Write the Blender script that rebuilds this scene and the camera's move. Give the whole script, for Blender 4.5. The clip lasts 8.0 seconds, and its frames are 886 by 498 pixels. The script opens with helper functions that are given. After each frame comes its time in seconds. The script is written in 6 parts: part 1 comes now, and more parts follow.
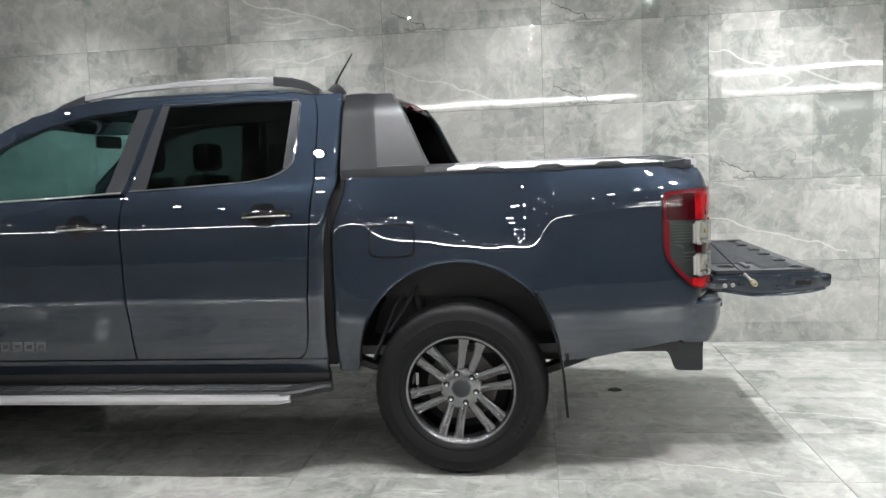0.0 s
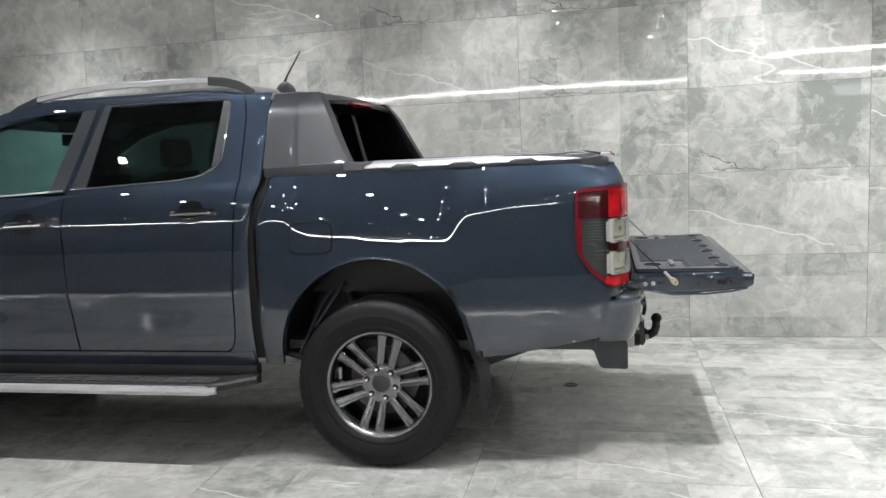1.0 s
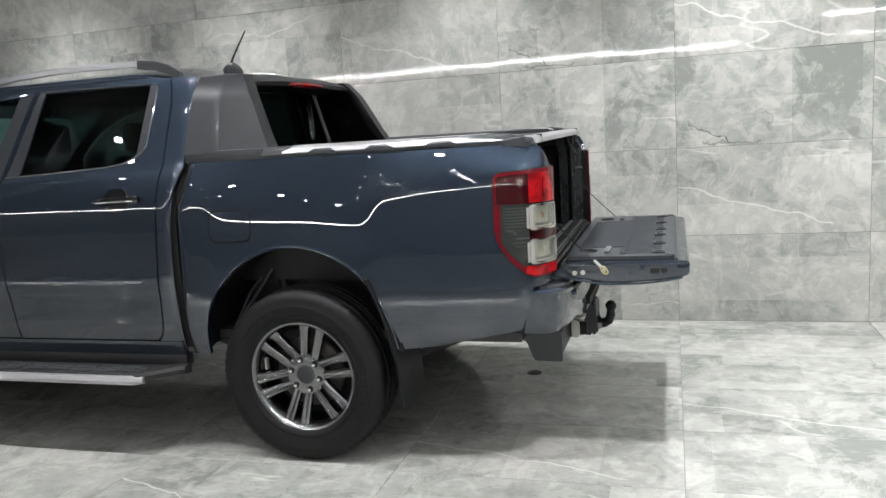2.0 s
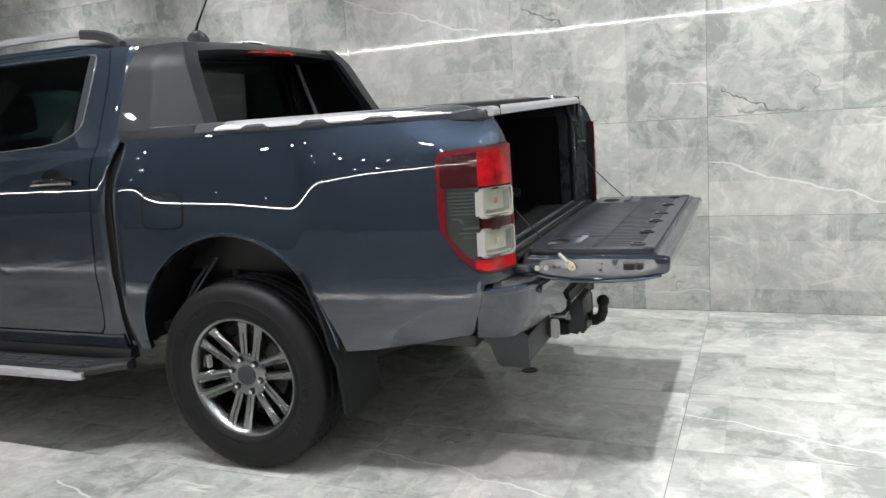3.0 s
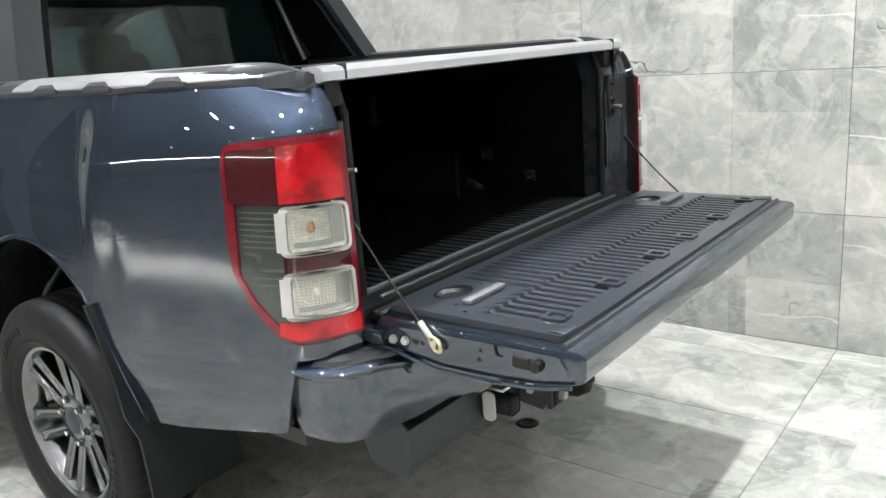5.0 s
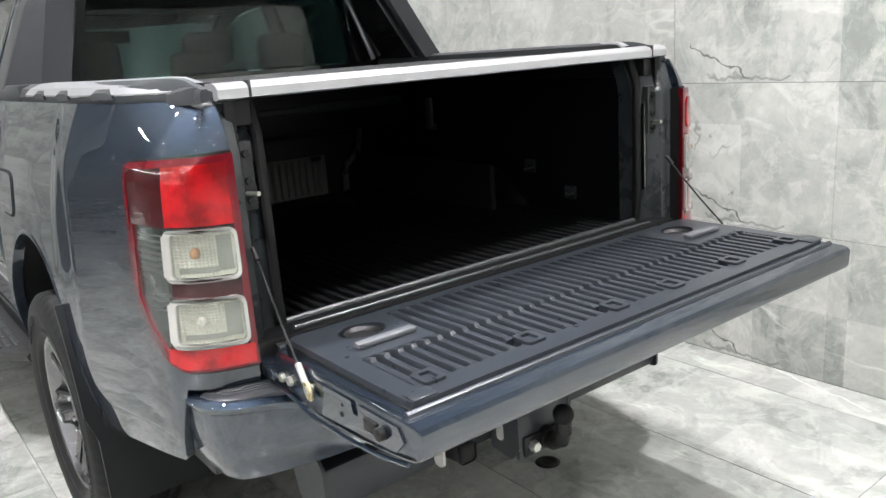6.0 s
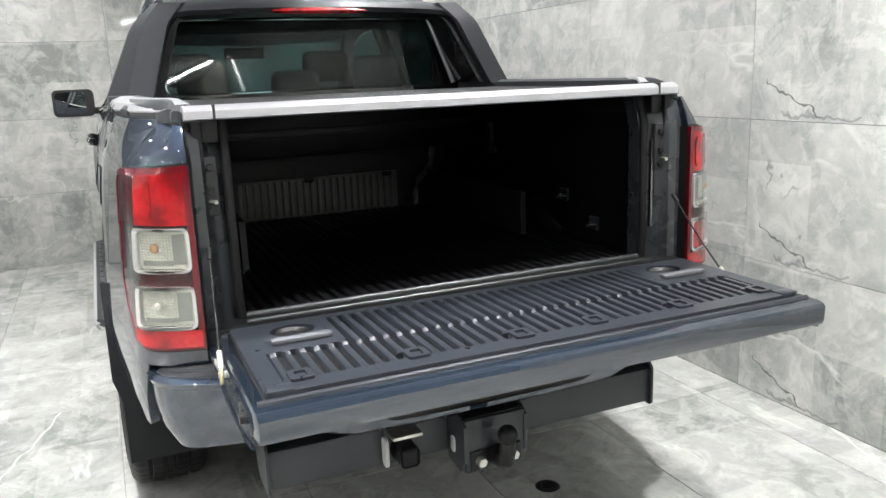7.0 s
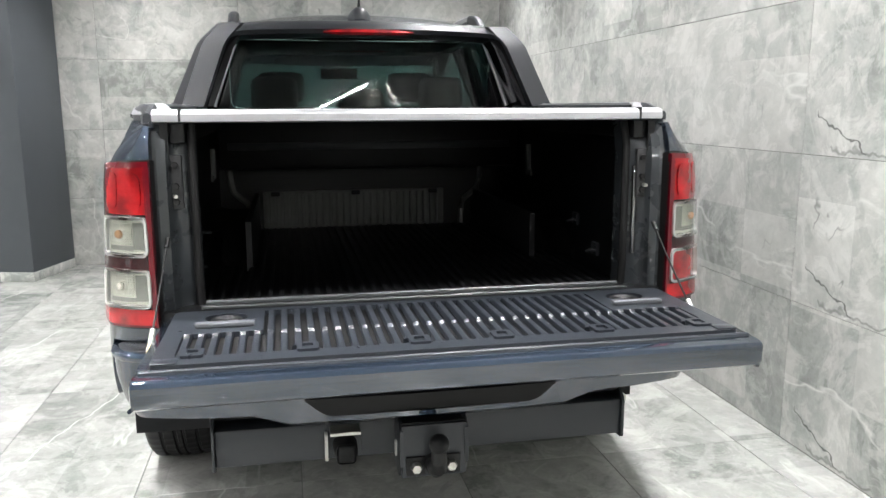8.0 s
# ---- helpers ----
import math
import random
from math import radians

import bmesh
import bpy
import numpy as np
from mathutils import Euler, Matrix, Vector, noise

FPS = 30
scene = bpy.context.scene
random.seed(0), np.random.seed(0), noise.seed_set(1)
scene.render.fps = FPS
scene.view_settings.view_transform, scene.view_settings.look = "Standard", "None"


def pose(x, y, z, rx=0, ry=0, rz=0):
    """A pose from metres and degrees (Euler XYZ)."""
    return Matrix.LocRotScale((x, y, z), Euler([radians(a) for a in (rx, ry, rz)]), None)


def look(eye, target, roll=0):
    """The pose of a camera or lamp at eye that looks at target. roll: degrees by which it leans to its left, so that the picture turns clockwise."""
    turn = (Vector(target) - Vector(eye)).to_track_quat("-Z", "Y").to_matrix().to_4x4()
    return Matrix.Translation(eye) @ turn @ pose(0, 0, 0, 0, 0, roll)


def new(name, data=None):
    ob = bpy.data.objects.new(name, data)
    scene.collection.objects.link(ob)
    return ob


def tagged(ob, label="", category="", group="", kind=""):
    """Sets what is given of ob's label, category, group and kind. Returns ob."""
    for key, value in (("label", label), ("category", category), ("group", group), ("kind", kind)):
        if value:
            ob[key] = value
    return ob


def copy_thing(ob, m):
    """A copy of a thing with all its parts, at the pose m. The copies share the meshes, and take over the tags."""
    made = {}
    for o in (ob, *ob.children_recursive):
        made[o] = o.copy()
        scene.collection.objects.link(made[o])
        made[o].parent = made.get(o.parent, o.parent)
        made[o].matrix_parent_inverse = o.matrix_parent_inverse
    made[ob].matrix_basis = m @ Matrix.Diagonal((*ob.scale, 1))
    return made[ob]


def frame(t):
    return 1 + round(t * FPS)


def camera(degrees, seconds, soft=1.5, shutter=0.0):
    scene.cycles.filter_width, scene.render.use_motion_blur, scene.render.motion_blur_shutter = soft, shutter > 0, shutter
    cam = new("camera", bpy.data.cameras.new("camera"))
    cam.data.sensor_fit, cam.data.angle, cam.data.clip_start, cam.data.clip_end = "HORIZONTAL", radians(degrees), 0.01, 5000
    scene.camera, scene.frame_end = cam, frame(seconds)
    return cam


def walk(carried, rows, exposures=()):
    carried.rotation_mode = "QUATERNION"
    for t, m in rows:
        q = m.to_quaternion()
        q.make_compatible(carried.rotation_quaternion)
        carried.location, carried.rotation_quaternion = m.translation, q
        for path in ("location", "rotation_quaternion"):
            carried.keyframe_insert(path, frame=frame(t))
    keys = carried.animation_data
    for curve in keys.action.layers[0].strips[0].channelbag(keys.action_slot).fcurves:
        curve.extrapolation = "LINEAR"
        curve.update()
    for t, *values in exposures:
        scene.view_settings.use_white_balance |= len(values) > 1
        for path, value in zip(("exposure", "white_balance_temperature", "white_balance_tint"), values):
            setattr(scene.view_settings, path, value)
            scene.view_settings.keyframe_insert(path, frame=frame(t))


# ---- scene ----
cam = camera(59.2, 8.0)
PATH = [
    (0, (0.362, -4.208, 1.361), (0.115, -2.234, 1.15), -2.3),
    (0.5, (0.646, -4.149, 1.368), (0.315, -2.189, 1.144), -2.4),
    (1, (1.001, -4.13, 1.388), (0.592, -2.187, 1.147), -2.7),
    (1.5, (1.313, -4.061, 1.414), (0.831, -2.139, 1.143), -3.1),
    (2, (1.556, -3.829, 1.406), (0.987, -1.936, 1.1), -3.7),
    (3.5, (2.081, -2.937, 1.379), (1.205, -1.186, 0.973), -4.7),
    (4, (2.215, -2.568, 1.382), (1.234, -0.883, 0.936), -4.8),
    (4.5, (2.178, -2.171, 1.372), (1.098, -0.557, 0.892), -4.6),
    (6, (2.503, -1.289, 1.393), (0.96, -0.119, 0.894), -4.1),
    (6.5, (2.694, -1.079, 1.39), (0.997, -0.13, 0.919), -3.4),
    (7, (2.903, -0.873, 1.407), (1.11, -0.102, 0.968), -2.2),
    (7.5, (3.004, -0.626, 1.39), (1.126, -0.066, 0.99), -1.2),
    (8, (3.141, -0.365, 1.363), (1.211, 0.02, 1.002), -0.2),
]
walk(cam, [(t, look(eye, target, roll)) for t, eye, target, roll in PATH], [(0.0, 0.28), (2.0, 0.24), (3.5, 0.45), (4.5, 0.68), (6.5, 0.9), (8.0, 0.95)])

from mathutils.geometry import tessellate_polygon

# ---- world, exposure and large lights ----
world = bpy.data.worlds.new("world")
scene.world = world
world.use_nodes = True
world.node_tree.nodes["Background"].inputs[0].default_value = (0.8, 0.85, 0.9, 1)
world.node_tree.nodes["Background"].inputs[1].default_value = 0.05
SPOT_GLOW, STRIP_GLOW, WINDOW_GLOW = 300.0, 110.0, 8.0
SPOT_WATTS = 250.0
CEILING = 3.5


# ---- materials ----
def material(name, color, rough=0.5, metal=0.0, coat=0.0, spec=0.5):
    m = bpy.data.materials.new(name)
    m.use_nodes = True
    b = m.node_tree.nodes["Principled BSDF"]
    b.inputs["Base Color"].default_value = (*color, 1)
    b.inputs["Roughness"].default_value = rough
    b.inputs["Metallic"].default_value = metal
    b.inputs["Coat Weight"].default_value = coat
    b.inputs["Coat Roughness"].default_value = 0.03
    b.inputs["Specular IOR Level"].default_value = spec
    return m


def node(m, kind, **values):
    n = m.node_tree.nodes.new(kind)
    for key, value in values.items():
        n.inputs[key.replace("_", " ")].default_value = value
    return n


def join(m, a, b):
    m.node_tree.links.new(a, b)


def math_node(m, op, a, b=0.0, clamp=False):
    n = m.node_tree.nodes.new("ShaderNodeMath")
    n.operation, n.use_clamp = op, clamp
    for i, v in enumerate((a, b)):
        if isinstance(v, (int, float)):
            n.inputs[i].default_value = v
        else:
            join(m, v, n.inputs[i])
    return n.outputs[0]


def ramp(m, fac, stops):
    n = m.node_tree.nodes.new("ShaderNodeValToRGB")
    e = n.color_ramp.elements
    while len(e) < len(stops):
        e.new(0.5)
    for el, (p, c) in zip(e, stops):
        el.position, el.color = p, (*c, 1) if len(c) == 3 else c
    join(m, fac, n.inputs[0])
    return n.outputs[0]


def mix(m, fac, a, b, blend="MIX"):
    n = m.node_tree.nodes.new("ShaderNodeMix")
    n.data_type, n.blend_type = "RGBA", blend
    for i, v in ((0, fac), (6, a), (7, b)):
        if isinstance(v, (int, float)):
            n.inputs[i].default_value = v
        elif isinstance(v, tuple):
            n.inputs[i].default_value = (*v, 1)
        else:
            join(m, v, n.inputs[i])
    return n.outputs[2]


def noise_node(m, vec, scale, detail=4.0, rough=0.55, distort=0.0):
    n = node(m, "ShaderNodeTexNoise", Scale=scale, Detail=detail, Roughness=rough, Distortion=distort)
    if vec is not None:
        join(m, vec, n.inputs["Vector"])
    return n.outputs["Fac"]


def bump(m, height, strength, distance):
    n = node(m, "ShaderNodeBump", Strength=strength, Distance=distance)
    join(m, height, n.inputs["Height"])
    join(m, n.outputs[0], m.node_tree.nodes["Principled BSDF"].inputs["Normal"])
    return n


def worn(m, scale=40.0, spread=0.12, relief=0.0, fine=300.0, tone=0.25):
    """Two scales of variation on a plain material: blotches in tone and gloss, and fine relief."""
    b = m.node_tree.nodes["Principled BSDF"]
    where = node(m, "ShaderNodeTexCoord").outputs["Object"]
    big = noise_node(m, where, scale, 5.0, 0.6)
    r = b.inputs["Roughness"].default_value
    join(m, math_node(m, "ADD", math_node(m, "MULTIPLY", big, spread), r - spread / 2, True), b.inputs["Roughness"])
    c = tuple(b.inputs["Base Color"].default_value)[:3]
    small = noise_node(m, where, fine, 3.0, 0.6)
    f = math_node(m, "MULTIPLY", math_node(m, "ADD", big, small), 0.5)
    join(m, mix(m, f, tuple(v * (1 - tone) for v in c), tuple(v * (1 + tone) for v in c)), b.inputs["Base Color"])
    if relief:
        bump(m, small, 0.5, relief)
    return m


def marble(name, light, gloss, cracked=False, veined=False, up=2):
    """Polished grey-green stone print: cloudy blotches, blocks of tone, pale veins and dark ragged cracks.
    up is the local axis that runs across the slab; cracked and veined choose the two prints."""
    m = material(name, (0.45, 0.46, 0.43), gloss, 0.0, 0.0, 0.6 if up == 1 else 0.33)
    b = m.node_tree.nodes["Principled BSDF"]
    local = node(m, "ShaderNodeTexCoord").outputs["Object"]
    rnd = node(m, "ShaderNodeObjectInfo").outputs["Random"]
    shift = m.node_tree.nodes.new("ShaderNodeCombineXYZ")
    for i, k in enumerate((37.0, 53.0, 71.0)):
        join(m, math_node(m, "MULTIPLY", rnd, k), shift.inputs[i])
    add = m.node_tree.nodes.new("ShaderNodeVectorMath")
    add.operation = "ADD"
    join(m, local, add.inputs[0])
    join(m, shift.outputs[0], add.inputs[1])
    where = add.outputs[0]
    split = m.node_tree.nodes.new("ShaderNodeSeparateXYZ")
    join(m, local, split.inputs[0])
    u, v = split.outputs[0], split.outputs[up]
    cloud = noise_node(m, where, 2.6, 9.0, 0.66, 0.5)
    grain = noise_node(m, where, 16.0, 9.0, 0.75, 0.3)
    snap = m.node_tree.nodes.new("ShaderNodeVectorMath")
    snap.operation = "SNAP"
    snap.inputs[1].default_value = (0.39, 0.29, 0.29)
    join(m, where, snap.inputs[0])
    block = m.node_tree.nodes.new("ShaderNodeTexWhiteNoise")
    join(m, snap.outputs[0], block.inputs["Vector"])
    patch = noise_node(m, where, 5.5, 7.0, 0.7, 1.2)
    spots = ramp(m, patch, [(0.50, (0, 0, 0)), (0.56, (1, 1, 1))])
    flakes = ramp(m, noise_node(m, where, 2.3, 8.0, 0.62, 0.8), [(0.47, (0, 0, 0)), (0.50, (1, 1, 1))])

    def part_of(value, amount):
        return math_node(m, "MULTIPLY", math_node(m, "SUBTRACT", value, 0.5), amount)

    f = math_node(m, "ADD", part_of(cloud, 0.34), part_of(grain, 0.22))
    f = math_node(m, "ADD", f, math_node(m, "ADD", part_of(block.outputs[0], 0.10), part_of(spots, 0.06)))
    f = math_node(m, "ADD", f, math_node(m, "ADD", part_of(flakes, 0.05), part_of(rnd, 0.05)))
    f = math_node(m, "ADD", f, 0.5)
    if cracked:
        dark = math_node(m, "GREATER_THAN", u, 0.705)
        f = math_node(m, "SUBTRACT", f, math_node(m, "MULTIPLY", dark, 0.055))
    k = light
    color = ramp(m, f, [(0.36, (0.27 * k, 0.285 * k, 0.265 * k)), (0.45, (0.42 * k, 0.43 * k, 0.405 * k)), (0.53, (0.53 * k, 0.532 * k, 0.503 * k)), (0.64, (0.67 * k, 0.665 * k, 0.632 * k))])

    def band(height, width, lo, hi):
        """A ragged line v = height(u), fading out past lo and hi."""
        off = math_node(m, "ABSOLUTE", math_node(m, "SUBTRACT", v, height))
        body = ramp(m, math_node(m, "DIVIDE", off, width), [(0.0, (1, 1, 1)), (0.45, (0.8, 0.8, 0.8)), (1.0, (0, 0, 0))])
        ends = math_node(m, "MULTIPLY", math_node(m, "GREATER_THAN", u, lo), math_node(m, "LESS_THAN", u, hi))
        return math_node(m, "MULTIPLY", body, ends)

    jag = math_node(m, "SUBTRACT", noise_node(m, local, 11.0, 2.5, 0.6), 0.5)
    sway = math_node(m, "SUBTRACT", noise_node(m, where, 3.5, 4.0, 0.5), 0.5)
    # long pale veins
    stretch = m.node_tree.nodes.new("ShaderNodeMapping")
    stretch.inputs["Scale"].default_value = (0.28, 1.0, 1.0)
    stretch.inputs["Rotation"].default_value = (0.0, 0.12, 0.1)
    join(m, where, stretch.inputs[0])
    n = noise_node(m, stretch.outputs[0], 1.5, 5.0, 0.5, 0.2)
    line = math_node(m, "ABSOLUTE", math_node(m, "SUBTRACT", n, 0.5))
    vein = ramp(m, line, [(0.0, (1, 1, 1)), (0.003, (0.5, 0.5, 0.5)), (0.007, (0, 0, 0))])
    keep = ramp(m, noise_node(m, where, 1.7, 2.0), [(0.54, (0, 0, 0)), (0.62, (1, 1, 1))])
    color = mix(m, math_node(m, "MULTIPLY", math_node(m, "MULTIPLY", vein, keep), 0.6), color, (0.80 * k, 0.80 * k, 0.76 * k))
    if veined:
        h = math_node(m, "ADD", math_node(m, "SUBTRACT", 0.34, math_node(m, "MULTIPLY", u, 0.29)), math_node(m, "MULTIPLY", sway, 0.16))
        color = mix(m, math_node(m, "MULTIPLY", band(h, 0.007, 0.0, 0.95), 0.7), color, (0.82 * k, 0.82 * k, 0.78 * k))
    # short dark cracks
    n = noise_node(m, where, 2.0, 4.0, 0.55, 0.3)
    line = math_node(m, "ABSOLUTE", math_node(m, "SUBTRACT", n, 0.5))
    crack = ramp(m, line, [(0.0, (1, 1, 1)), (0.003, (0.7, 0.7, 0.7)), (0.008, (0, 0, 0))])
    keep = ramp(m, noise_node(m, where, 2.9, 2.0, 0.4), [(0.66, (0, 0, 0)), (0.71, (1, 1, 1))])
    color = mix(m, math_node(m, "MULTIPLY", math_node(m, "MULTIPLY", crack, keep), 0.6), color, (0.13, 0.135, 0.125))
    if cracked:
        h = math_node(m, "ADD", math_node(m, "SUBTRACT", 0.205, math_node(m, "MULTIPLY", u, 0.56)), math_node(m, "MULTIPLY", jag, 0.13))
        color = mix(m, math_node(m, "MULTIPLY", band(h, 0.0065, 0.075, 0.345), 0.85), color, (0.09, 0.095, 0.088))
        h = math_node(m, "ADD", 0.018, math_node(m, "MULTIPLY", jag, 0.10))
        color = mix(m, math_node(m, "MULTIPLY", band(h, 0.008, 0.16, 0.52), 0.55), color, (0.13, 0.135, 0.125))
    join(m, color, b.inputs["Base Color"])
    rough = math_node(m, "ADD", math_node(m, "MULTIPLY", grain, 0.03), gloss - 0.015, True)
    join(m, rough, b.inputs["Roughness"])
    wave = noise_node(m, where, 3.2, 2.0, 0.4)
    bump(m, wave, 0.035, 0.012)
    return m


def paint():
    """Dark slate-blue metallic lacquer: glinting flakes under a hard, mirror-like clear coat."""
    m = material("blue_grey_paint", (0.03, 0.042, 0.06), 0.3, 0.9, 1.0)
    b = m.node_tree.nodes["Principled BSDF"]
    b.inputs["Coat Roughness"].default_value = 0.006
    b.inputs["Coat IOR"].default_value = 1.8
    where = node(m, "ShaderNodeTexCoord").outputs["Object"]
    flake = noise_node(m, where, 1400.0, 1.0)
    haze = noise_node(m, where, 2.5, 3.0, 0.5)
    join(m, mix(m, flake, (0.0105, 0.0175, 0.0295), (0.021, 0.034, 0.055)), b.inputs["Base Color"])
    join(m, math_node(m, "ADD", math_node(m, "MULTIPLY", haze, 0.06), 0.50), b.inputs["Roughness"])
    return m


def glass(name, tint, rough=0.02):
    m = bpy.data.materials.new(name)
    m.use_nodes = True
    m.node_tree.nodes.remove(m.node_tree.nodes["Principled BSDF"])
    clear = node(m, "ShaderNodeBsdfTransparent", Color=(*tint, 1))
    gloss = node(m, "ShaderNodeBsdfGlossy", Color=(1, 1, 1, 1), Roughness=rough)
    facing = node(m, "ShaderNodeLayerWeight", Blend=0.5).outputs["Facing"]
    gleam = math_node(m, "ADD", math_node(m, "MULTIPLY", math_node(m, "POWER", facing, 5.0), 0.9), 0.035, True)
    both = m.node_tree.nodes.new("ShaderNodeMixShader")
    join(m, gleam, both.inputs[0])
    join(m, clear.outputs[0], both.inputs[1])
    join(m, gloss.outputs[0], both.inputs[2])
    join(m, both.outputs[0], m.node_tree.nodes["Material Output"].inputs["Surface"])
    return m


def glow(name, color, strength):
    m = material(name, (0.8, 0.8, 0.8), 0.4)
    b = m.node_tree.nodes["Principled BSDF"]
    b.inputs["Emission Color"].default_value = (*color, 1)
    b.inputs["Emission Strength"].default_value = strength
    return m


def lens_red():
    """Red moulded lens over a faceted bright reflector."""
    m = material("red_lens", (0.62, 0.010, 0.016), 0.22, 0.15, 0.7, 0.3)
    b = m.node_tree.nodes["Principled BSDF"]
    where = node(m, "ShaderNodeTexCoord").outputs["Object"]
    cells = node(m, "ShaderNodeTexVoronoi", Scale=70.0, Randomness=0.15)
    join(m, where, cells.inputs["Vector"])
    patch = noise_node(m, where, 16.0, 3.0, 0.5)
    join(m, ramp(m, patch, [(0.36, (0.17, 0.002, 0.004)), (0.66, (0.44, 0.006, 0.010))]), b.inputs["Base Color"])
    bump(m, math_node(m, "ADD", math_node(m, "MULTIPLY", cells.outputs["Distance"], 0.2), math_node(m, "MULTIPLY", patch, 2.0)), 0.45, 0.006)
    b.inputs["Coat Roughness"].default_value = 0.01
    return m


def ribbed_lens(name, color):
    """Pressed lamp glass with a fine grid of prisms over a bright reflector."""
    m = material(name, color, 0.22, 0.35, 1.0)
    where = node(m, "ShaderNodeTexCoord").outputs["Object"]
    wave = node(m, "ShaderNodeTexWave", Scale=48.0, Distortion=0.0)
    wave.bands_direction = "Z"
    join(m, where, wave.inputs["Vector"])
    other = node(m, "ShaderNodeTexWave", Scale=48.0, Distortion=0.0)
    other.bands_direction = "Y"
    join(m, where, other.inputs["Vector"])
    both = math_node(m, "ADD", math_node(m, "MULTIPLY", wave.outputs["Fac"], 0.5), math_node(m, "MULTIPLY", other.outputs["Fac"], 0.5))
    patch = noise_node(m, where, 22.0, 2.0, 0.5)
    bump(m, math_node(m, "ADD", both, math_node(m, "MULTIPLY", patch, 2.5)), 0.5, 0.004)
    join(m, mix(m, patch, tuple(v * 0.62 for v in color), tuple(min(v * 1.2, 0.9) for v in color)), m.node_tree.nodes["Principled BSDF"].inputs["Base Color"])
    return m


WALL_STONE = marble("wall_stone", 0.96, 0.03)
CRACKED_STONE = marble("cracked_wall_stone", 1.06, 0.03, cracked=True)
VEINED_STONE = marble("veined_wall_stone", 1.0, 0.03, veined=True)
FLOOR_STONE = marble("floor_stone", 0.75, 0.10, up=1)
VEINED_FLOOR = marble("veined_floor_stone", 0.75, 0.10, veined=True, up=1)
GROUT = worn(material("grout", (0.16, 0.165, 0.155), 0.7), 30.0)
# unseen walls: the dimness of the far hall is put into this dark colour
DIM_PLASTER = worn(material("dim_plaster", (0.10, 0.105, 0.11), 0.6), 4.0)
CEILING_PAINT = worn(material("ceiling_paint", (0.22, 0.22, 0.225), 0.8), 4.0)
COLUMN_PAINT = worn(material("column_paint", (0.085, 0.095, 0.105), 0.55), 6.0, 0.1, 0.0003)
SKIRT_STONE = marble("skirting_stone", 1.25, 0.12)
DARK_METAL = worn(material("dark_metal", (0.02, 0.02, 0.02), 0.5, 0.6), 30.0)
SPOT_LIGHT = glow("spot_light", (0.985, 0.985, 1.0), SPOT_GLOW)
STRIP_LIGHT = glow("strip_light", (1.0, 0.985, 0.95), STRIP_GLOW)
DAYLIGHT = glow("daylight_pane", (0.95, 0.98, 1.0), WINDOW_GLOW)

PAINT = paint()
PLASTIC = worn(material("black_plastic", (0.014, 0.014, 0.015), 0.48), 60.0, 0.16, 0.0002, 700.0)
GREY_PLASTIC = worn(material("grey_plastic", (0.028, 0.031, 0.035), 0.40), 30.0, 0.14, 0.0002, 800.0)
BAR_PAINT = worn(material("satin_grey_paint", (0.010, 0.0115, 0.0145), 0.42, 0.1, 0.2), 14.0, 0.12)
PILLAR = worn(material("pillar_trim", (0.012, 0.0145, 0.019), 0.42), 30.0, 0.14, 0.0002, 800.0)
# black plastic, coloured darker still to hold the shade inside the covered bed
SHADED_LINER = worn(material("shaded_bed_liner", (0.0038, 0.004, 0.0044), 0.40, spec=0.35), 40.0, 0.18, 0.0012, 420.0)
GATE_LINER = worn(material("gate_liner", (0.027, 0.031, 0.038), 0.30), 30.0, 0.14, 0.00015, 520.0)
BEAM_PAINT = worn(material("beam_paint", (0.020, 0.023, 0.027), 0.42), 20.0, 0.14, 0.0004)
FLAP_RUBBER = worn(material("flap_rubber", (0.0055, 0.0062, 0.0072), 0.50, spec=0.25), 12.0, 0.12)
RUBBER = worn(material("rubber", (0.0062, 0.0062, 0.0068), 0.56, spec=0.25), 22.0, 0.16, 0.0003, 500.0)
SEAL = material("rubber_seal", (0.006, 0.006, 0.006), 0.6, spec=0.25)
RIM_METAL = worn(material("dark_polished_alloy", (0.20, 0.20, 0.205), 0.22, 1.0, 0.2), 30.0, 0.12)
DISC_METAL = worn(material("brake_disc_metal", (0.10, 0.095, 0.09), 0.45, 0.8), 40.0)
SILVER = worn(material("brushed_aluminium", (0.56, 0.56, 0.58), 0.36, 0.8), 25.0, 0.12, 0.0001, 600.0, 0.08)
CHROME = material("chrome", (0.78, 0.78, 0.78), 0.08, 1.0)
STEEL = worn(material("zinc_steel", (0.55, 0.54, 0.50), 0.35, 0.9), 60.0)
BRASS = worn(material("yellow_zinc", (0.55, 0.48, 0.28), 0.4, 0.8), 60.0)
GLASS = glass("tinted_glass", (0.66, 0.80, 0.79))
PRIVACY_GLASS = glass("privacy_glass", (0.20, 0.25, 0.245))
REAR_GLASS = glass("rear_tinted_glass", (0.31, 0.385, 0.375))
MIRROR = material("mirror_glass", (0.75, 0.77, 0.78), 0.02, 1.0)
GLOSS_BLACK = material("gloss_black", (0.006, 0.006, 0.007), 0.06, 0.0, 1.0)
CABIN = worn(material("cabin_trim", (0.018, 0.018, 0.019), 0.7), 30.0)
FABRIC = worn(material("seat_leather", (0.022, 0.021, 0.021), 0.55), 40.0, 0.15, 0.0004)
RED_LENS = lens_red()
RED_DARK = worn(material("dark_red_lens", (0.032, 0.001, 0.0028), 0.22, 0.0, 0.8, 0.15), 30.0, 0.05, 0.0, 120.0, 0.35)
